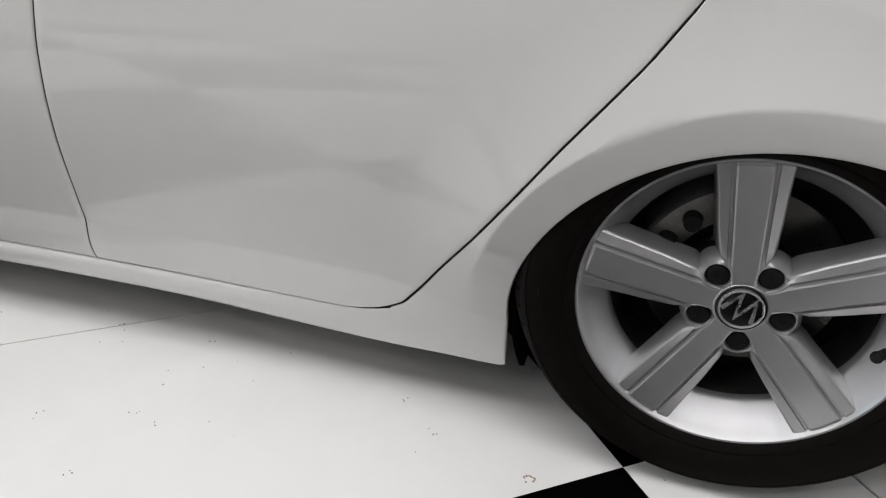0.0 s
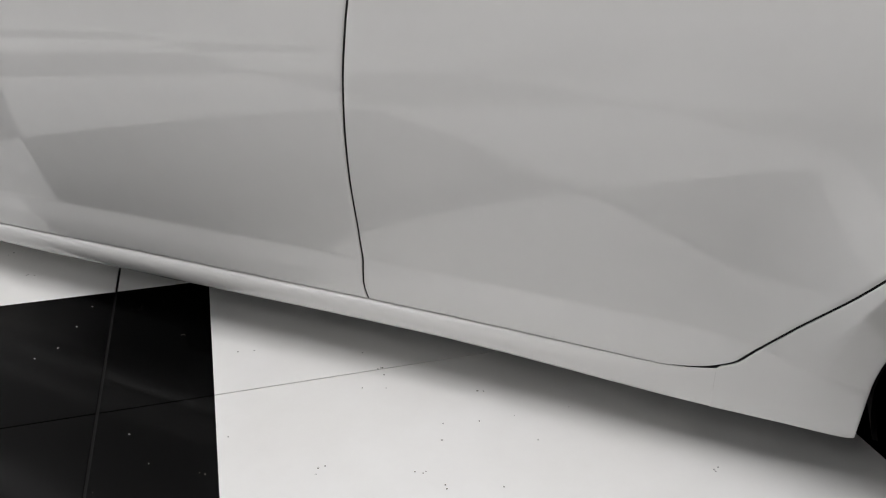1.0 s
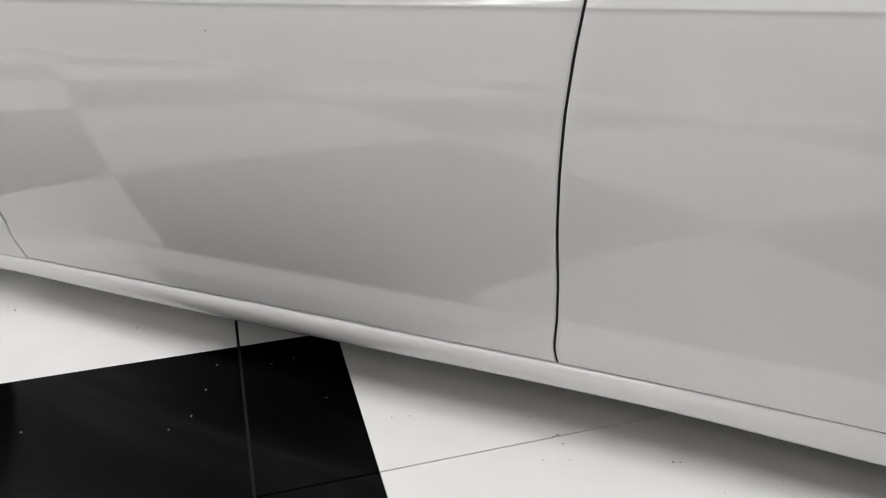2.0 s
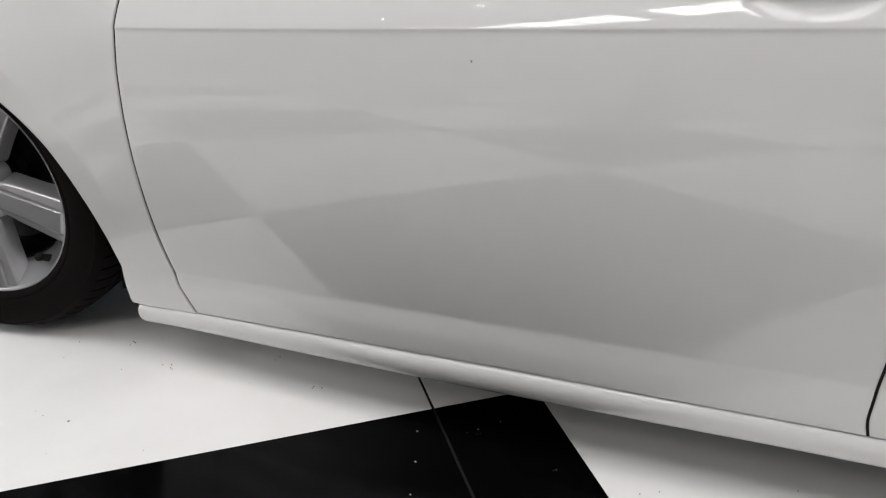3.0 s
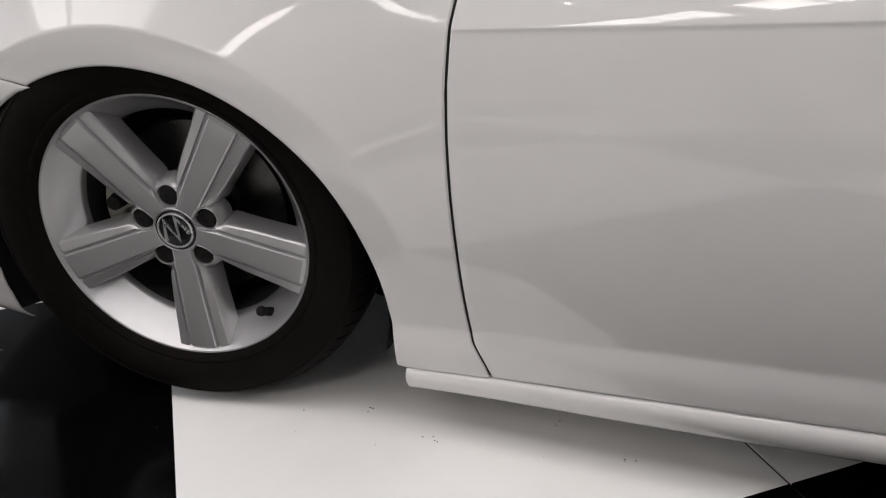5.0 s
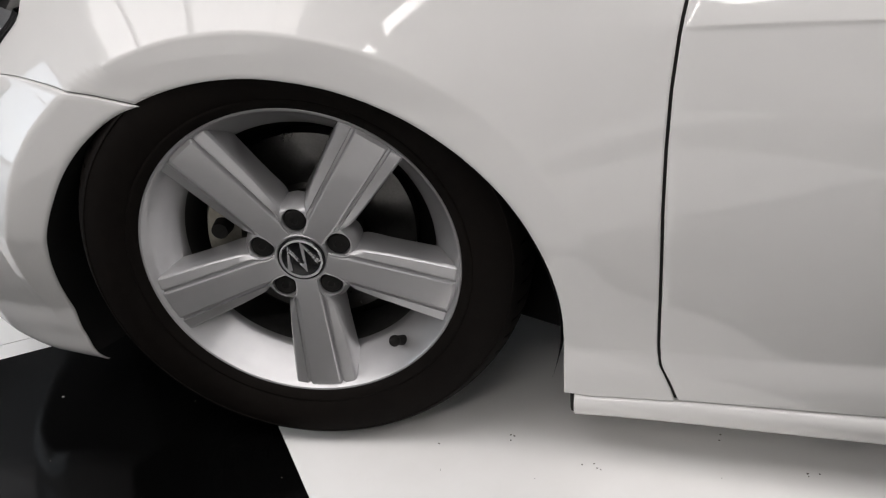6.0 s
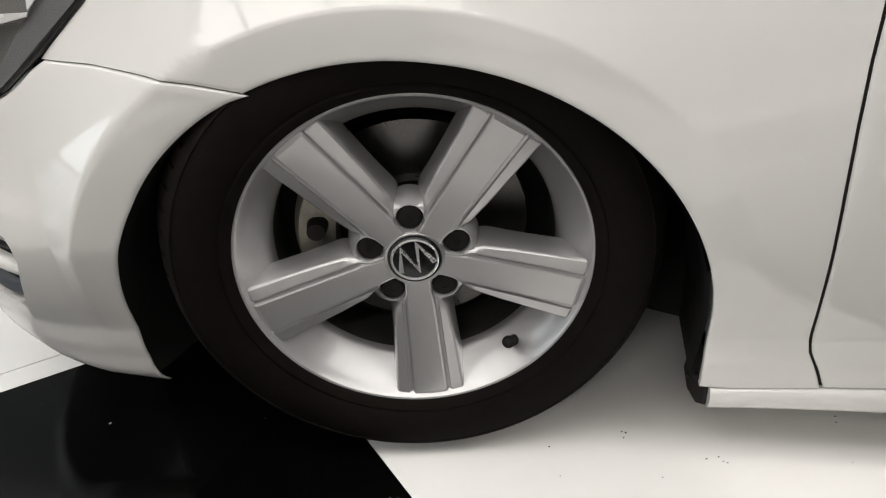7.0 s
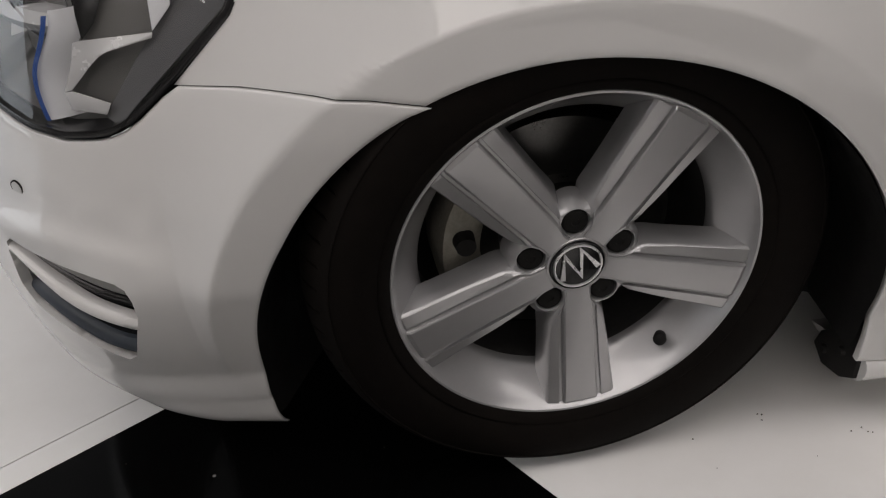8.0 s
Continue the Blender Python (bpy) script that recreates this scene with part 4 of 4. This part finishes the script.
def caliper(parent, at, mat, name="brake_caliper"):
    """A cast brake caliper clasping the disc's edge."""
    bm = bmesh.new()
    a = math.radians(at)
    rows = []
    for k in range(13):
        b = a + math.radians(-34 + 68 * k / 12)
        bulge = 1 - abs(k - 6) / 6
        rows.append([(r * math.cos(b), y, r * math.sin(b)) for r, y in ((0.100, 0.098), (0.103, 0.080 - 0.008 * bulge ** 0.5), (0.128, 0.071 - 0.010 * bulge ** 0.5), (0.150, 0.073 - 0.008 * bulge ** 0.5), (0.158, 0.088), (0.158, 0.15))])
    grid_bm(rows, bm)
    body = part(name, bm, mat, parent, "grey cast brake caliper")
    for off in (-9, 12):
        b = a + math.radians(off)
        bm = bmesh.new()
        bmesh.ops.create_cone(bm, cap_ends=True, segments=20, radius1=0.015, radius2=0.012, depth=0.03, matrix=Matrix.Translation((0.126 * math.cos(b), 0.062, 0.126 * math.sin(b))) @ Matrix.Rotation(radians(90), 4, "X"))
        part("guide_pin", bm, MATT_BLACK, parent, "black guide pin cap")
    return body


FRONT_SPOKE, REAR_SPOKE = 92.2 + 36, 97.0
fw = wheel(FRONT_SPOKE, -51, 0.149, -18)
fw.matrix_basis = pose(0.005, -0.011, 0.322, 3.2, 0, 9.4)
caliper(fw, 178, CAST_IRON)
rw = wheel(REAR_SPOKE, -12, 0.140, 22)
rw.matrix_basis = pose(2.637, -0.013, 0.322, 2.2)
caliper(rw, 140, DULL_ALLOY)
copy_thing(fw, pose(0.005, 2 * YC + 0.011, 0.3205, 0, 0, 189.4))
copy_thing(rw, pose(2.637, 2 * YC + 0.013, 0.3205, 0, 0, 180.0))


# ---- the room ----
TURN = 39.5                                  # the floor's checks lie askew to the car
B_CHECK = [-0.060 + 1.010 * k for k in range(-9, 1)] + [0.960, 1.953] + [1.953 + 1.010 * k for k in range(1, 10)]
A_CHECK = [-1.603 + 1.050 * k for k in range(-12, 1)] + [-0.523, 0.522] + [0.522 + 1.050 * k for k in range(1, 9)]
B_JOINT = [0.772 + 1.52 * k for k in range(-7, 8)]
A_JOINT = [-0.943 + 1.52 * k for k in range(-9, 7)]
floor = tagged(new("floor"), "black and white checked showroom floor with thin joints", "floor", kind="structure")
floor_base = part("slab", box_bm(bmesh.new(), ROOM[0], ROOM[1], ROOM[2], ROOM[3], -0.12, -0.0035), SLAB, floor, smooth=False)
ca, sa = math.cos(radians(TURN)), math.sin(radians(TURN))


def clip_poly(poly, axis, limit, keep_less):
    out = []
    for p, q in zip(poly, poly[1:] + poly[:1]):
        dp, dq = (limit - p[axis]) * (1 if keep_less else -1), (limit - q[axis]) * (1 if keep_less else -1)
        if dp >= 0:
            out.append(p)
        if dp * dq < 0:
            t = dp / (dp - dq)
            out.append((p[0] + (q[0] - p[0]) * t, p[1] + (q[1] - p[1]) * t))
    return out


def cells(lines, joints, width):
    """Strips between all lines: start, end, half gaps at either end, and the check's index."""
    marks = sorted([(v, 0.0003) for v in lines] + [(v, width / 2) for v in joints])
    out = []
    for (v0, g0), (v1, g1) in zip(marks, marks[1:]):
        if lines[0] <= v0 and v1 <= lines[-1]:
            idx = sum(1 for v in lines if v <= v0 + 1e-6)
            out.append((v0 + g0, v1 - g1, idx))
    return out


ib0 = sum(1 for v in B_CHECK if v <= 0.3)
ja0 = sum(1 for v in A_CHECK if v <= -1.0)
for b0, b1, i in cells(B_CHECK, B_JOINT, 0.0056):
    for a0, a1, j in cells(A_CHECK, A_JOINT, 0.0030):
        poly = [(b * ca - a * sa, b * sa + a * ca) for b, a in ((b0, a0), (b1, a0), (b1, a1), (b0, a1))]
        for axis, limit, less in ((0, ROOM[0], False), (0, ROOM[1], True), (1, ROOM[2], False), (1, ROOM[3], True)):
            poly = clip_poly(poly, axis, limit, less) if len(poly) > 2 else poly
        if len(poly) < 3:
            continue
        bm = bmesh.new()
        top = [bm.verts.new((x, y, 0.0)) for x, y in poly]
        low = [bm.verts.new((x, y, -0.0036)) for x, y in poly]
        bm.faces.new(top)
        for k in range(len(poly)):
            bm.faces.new((top[k], low[k], low[(k + 1) % len(poly)], top[(k + 1) % len(poly)]))
        bmesh.ops.recalc_face_normals(bm, faces=bm.faces)
        black = (i - ib0 + j - ja0) % 2 == 0
        part("floor_panel", bm, FLOOR_BLACK if black else FLOOR_WHITE, floor, smooth=False)

x0, x1, y0, y1, h = ROOM
for name, dims in (("wall_south", (x0 - 0.2, x1 + 0.2, y0 - 0.2, y0, -0.1, h)), ("wall_north", (x0 - 0.2, x1 + 0.2, y1, y1 + 0.2, -0.1, h)),
                   ("wall_east", (x1, x1 + 0.2, y0, y1, -0.1, h))):
    tagged(box(name, dims, WALL), "plain pale grey showroom wall", "wall", kind="structure")
ya, yb, za, zb = SHOPFRONT
bm = bmesh.new()
for dims in ((y0, ya, -0.1, h), (yb, y1, -0.1, h), (ya, yb, zb, h), (ya, yb, -0.1, za)):
    box_bm(bm, x0 - 0.2, x0, *dims)
tagged(part("wall_west", bm, WALL, smooth=False), "pale grey showroom wall with a wide glazed front", "wall", kind="structure")
glazing = tagged(new("window_3"), "wide glazed shopfront with dark blue-grey frames", "window", kind="structure")
for k in range(4):
    y = ya + (yb - ya) * k / 3
    box("window_frame", (x0 - 0.10, x0 - 0.02, y - 0.035, y + 0.035, za, zb), DARK_GREY, glazing, bevel=0.005)
for z in (za + 0.03, 2.1, zb - 0.03):
    box("window_frame", (x0 - 0.095, x0 - 0.025, ya, yb, z - 0.03, z + 0.03), DARK_GREY, glazing, bevel=0.005)
bm = bmesh.new()
strips = sorted({(r[2], r[3]) for r in ROOFLIGHTS})
edges = [y0 - 0.2] + [v for pair in strips for v in pair] + [y1 + 0.2]
for a, b in zip(edges[0::2], edges[1::2]):
    box_bm(bm, x0 - 0.2, x1 + 0.2, a, b, h, h + 0.2)
for a, b in strips:
    holes = sorted((r[0], r[1]) for r in ROOFLIGHTS if r[2] == a)
    ends = [x0 - 0.2] + [v for pair in holes for v in pair] + [x1 + 0.2]
    for p, q in zip(ends[0::2], ends[1::2]):
        box_bm(bm, p, q, a, b, h, h + 0.2)
tagged(part("ceiling", bm, CEIL, smooth=False), "white ceiling pierced by long roof lights", "ceiling", kind="structure")
for n, (p, q, a, b, _, panes) in enumerate(ROOFLIGHTS):
    win = tagged(new("window_%d" % (n + 1)), "assumed roof light out of view, white-framed with glazing bars", "roof light", kind="structure")
    for k in range(panes + 1):
        x = p + (q - p) * k / panes
        box("glazing_bar", (x - 0.05, x + 0.05, a, b, h - 0.04, h + 0.04), FRAME_WHITE, win, bevel=0.006)
    box("glazing_bar", (p, q, (a + b) / 2 - 0.03, (a + b) / 2 + 0.03, h - 0.045, h + 0.03), FRAME_WHITE, win, bevel=0.006)

for s0, s1, _, panes in PANELS:
    at = pose(*PANEL_ROW, ROOM[4], 0, 0, PANEL_TURN)
    fitting = tagged(new("ceiling_light"), "long white-framed ceiling light panel with cross bars", "ceiling light", group="ceiling light panels")
    fitting.matrix_basis = at
    rails = [(s0, s1, -PANEL_HALF - 0.04, -PANEL_HALF), (s0, s1, PANEL_HALF, PANEL_HALF + 0.04), (s0 - 0.04, s0, -PANEL_HALF - 0.04, PANEL_HALF + 0.04), (s1, s1 + 0.04, -PANEL_HALF - 0.04, PANEL_HALF + 0.04)]
    rails += [(s0 + (s1 - s0) * k / panes - 0.03, s0 + (s1 - s0) * k / panes + 0.03, -PANEL_HALF + 0.003, PANEL_HALF - 0.003) for k in range(1, panes)]
    for k, (a, b, c, d) in enumerate(rails):
        box("frame_rail" if k < 4 else "cross_bar", (a, b, c, d, -0.06, 0.0 if k < 4 else -0.03), FRAME_WHITE, fitting, bevel=0.004)
glow = bpy.data.materials.new("lit_spot_lens")
glow.use_nodes = True
glow.node_tree.nodes["Principled BSDF"].inputs["Emission Color"].default_value = (1, 0.98, 0.95, 1)
glow.node_tree.nodes["Principled BSDF"].inputs["Emission Strength"].default_value = 60.0
for sx, sy in ((-1.12, -4.10), (-2.6, -5.2)):
    spot = tagged(new("spotlight"), "small round white ceiling spotlight, lit", "spotlight", group="ceiling spotlights")
    spot.location = (sx, sy, ROOM[4])
    part("spot_housing", lathe_bm([(0.0, -0.001), (0.06, -0.001), (0.06, -0.12), (0.052, -0.125), (0.050, -0.10), (0.0, -0.10)], 32), FRAME_WHITE, spot)
    spot.children[0].data.transform(Matrix.Rotation(radians(90), 4, "X"))
    part("spot_lens", lathe_bm([(0.0, -0.104), (0.045, -0.104), (0.049, -0.102)], 32), glow, spot, "glowing spot lens")
    spot.children[1].data.transform(Matrix.Rotation(radians(90), 4, "X"))

# ---- paint chips and grit trodden on the floor ----
def chip(bm, x, y, size, rng):
    n, turn = rng.randint(4, 6), rng.random() * 6.28
    ring = [(x + size * rng.uniform(0.5, 1.0) * math.cos(turn + 6.28 * k / n), y + size * rng.uniform(0.35, 0.8) * math.sin(turn + 6.28 * k / n)) for k in range(n)]
    top = [bm.verts.new((px, py, 0.0011)) for px, py in ring]
    low = [bm.verts.new((px, py, 0.0002)) for px, py in ring]
    bm.faces.new(top)
    for k in range(n):
        bm.faces.new((top[k], low[k], low[(k + 1) % n], top[(k + 1) % n]))


def curl(x, y, size):
    """A dried brown curl of dirt lying on the floor."""
    rows = []
    for k in range(23):
        a = radians(-60 + 270 * k / 22)
        w = size * (0.14 + 0.10 * math.sin(2.3 * k) * math.sin(0.7 * k))
        r = size * (0.8 + 0.12 * math.sin(1.1 * k))
        c = Vector((x + 1.25 * r * math.cos(a), y + 0.8 * r * math.sin(a), 0.0))
        n = Vector((math.cos(a), math.sin(a), 0.0)) * w
        rows.append([c - n + Vector((0, 0, 0.0002)), c - n * 0.6 + Vector((0, 0, 0.0012)), c + n * 0.6 + Vector((0, 0, 0.0012)), c + n + Vector((0, 0, 0.0002))])
    bm = grid_bm(rows)
    for row in (rows[0], rows[-1]):
        bm.faces.new([bm.verts.new(p) for p in row])
    return bm


CURL = surface("dried_brown_dirt", (0.30, 0.20, 0.13), (0.52, 0.40, 0.30), 140.0, (0.6, 0.8))
tagged(part("dirt_curl", curl(2.392, -0.071, 0.0085), CURL), "dried brown curl of dirt on the white floor", "dirt")
rng = random.Random(7)
MARKS = ((1.740, -0.143), (1.790, -0.150), (1.565, 0.065), (0.703, 0.063), (0.578, 0.125), (0.405, 0.025), (0.179, 0.030), (2.391, -0.074), (1.747, 0.081), (2.214, -0.025), (1.594, -0.195), (1.736, -0.295), (1.311, 0.019), (0.277, 0.065), (2.150, 0.037), (1.170, 0.015), (1.447, -0.280), (1.015, 0.050))
dark_chips, light_chips = bmesh.new(), bmesh.new()
for mx, my in MARKS:
    for _ in range(rng.randint(1, 4)):
        chip(dark_chips, mx + rng.gauss(0, 0.008), my + rng.gauss(0, 0.006), rng.uniform(0.0011, 0.0024), rng)
for _ in range(90):
    chip(dark_chips, rng.uniform(-1.2, 3.6), rng.uniform(-1.3, 0.12), rng.uniform(0.0008, 0.0018), rng)
for mx, my in ((1.282, -0.256), (0.974, -0.163), (0.985, -0.12), (0.93, 0.02), (0.96, -0.05)):
    chip(light_chips, mx, my, 0.0022, rng)
for _ in range(26):
    chip(light_chips, rng.uniform(-1.2, 2.4), rng.uniform(-1.2, 0.1), rng.uniform(0.0008, 0.0018), rng)
tagged(part("grit", dark_chips, surface("dark_grit", (0.05, 0.045, 0.04), (0.14, 0.12, 0.10), 60.0, (0.6, 0.8)), smooth=False), "dark specks of grit scattered on the floor", "grit", kind="stuff")
tagged(part("paint_flakes", light_chips, surface("pale_flakes", (0.40, 0.39, 0.37), (0.6, 0.59, 0.56), 60.0, (0.6, 0.8)), smooth=False), "pale paint flakes scattered on the floor", "flakes", kind="stuff")
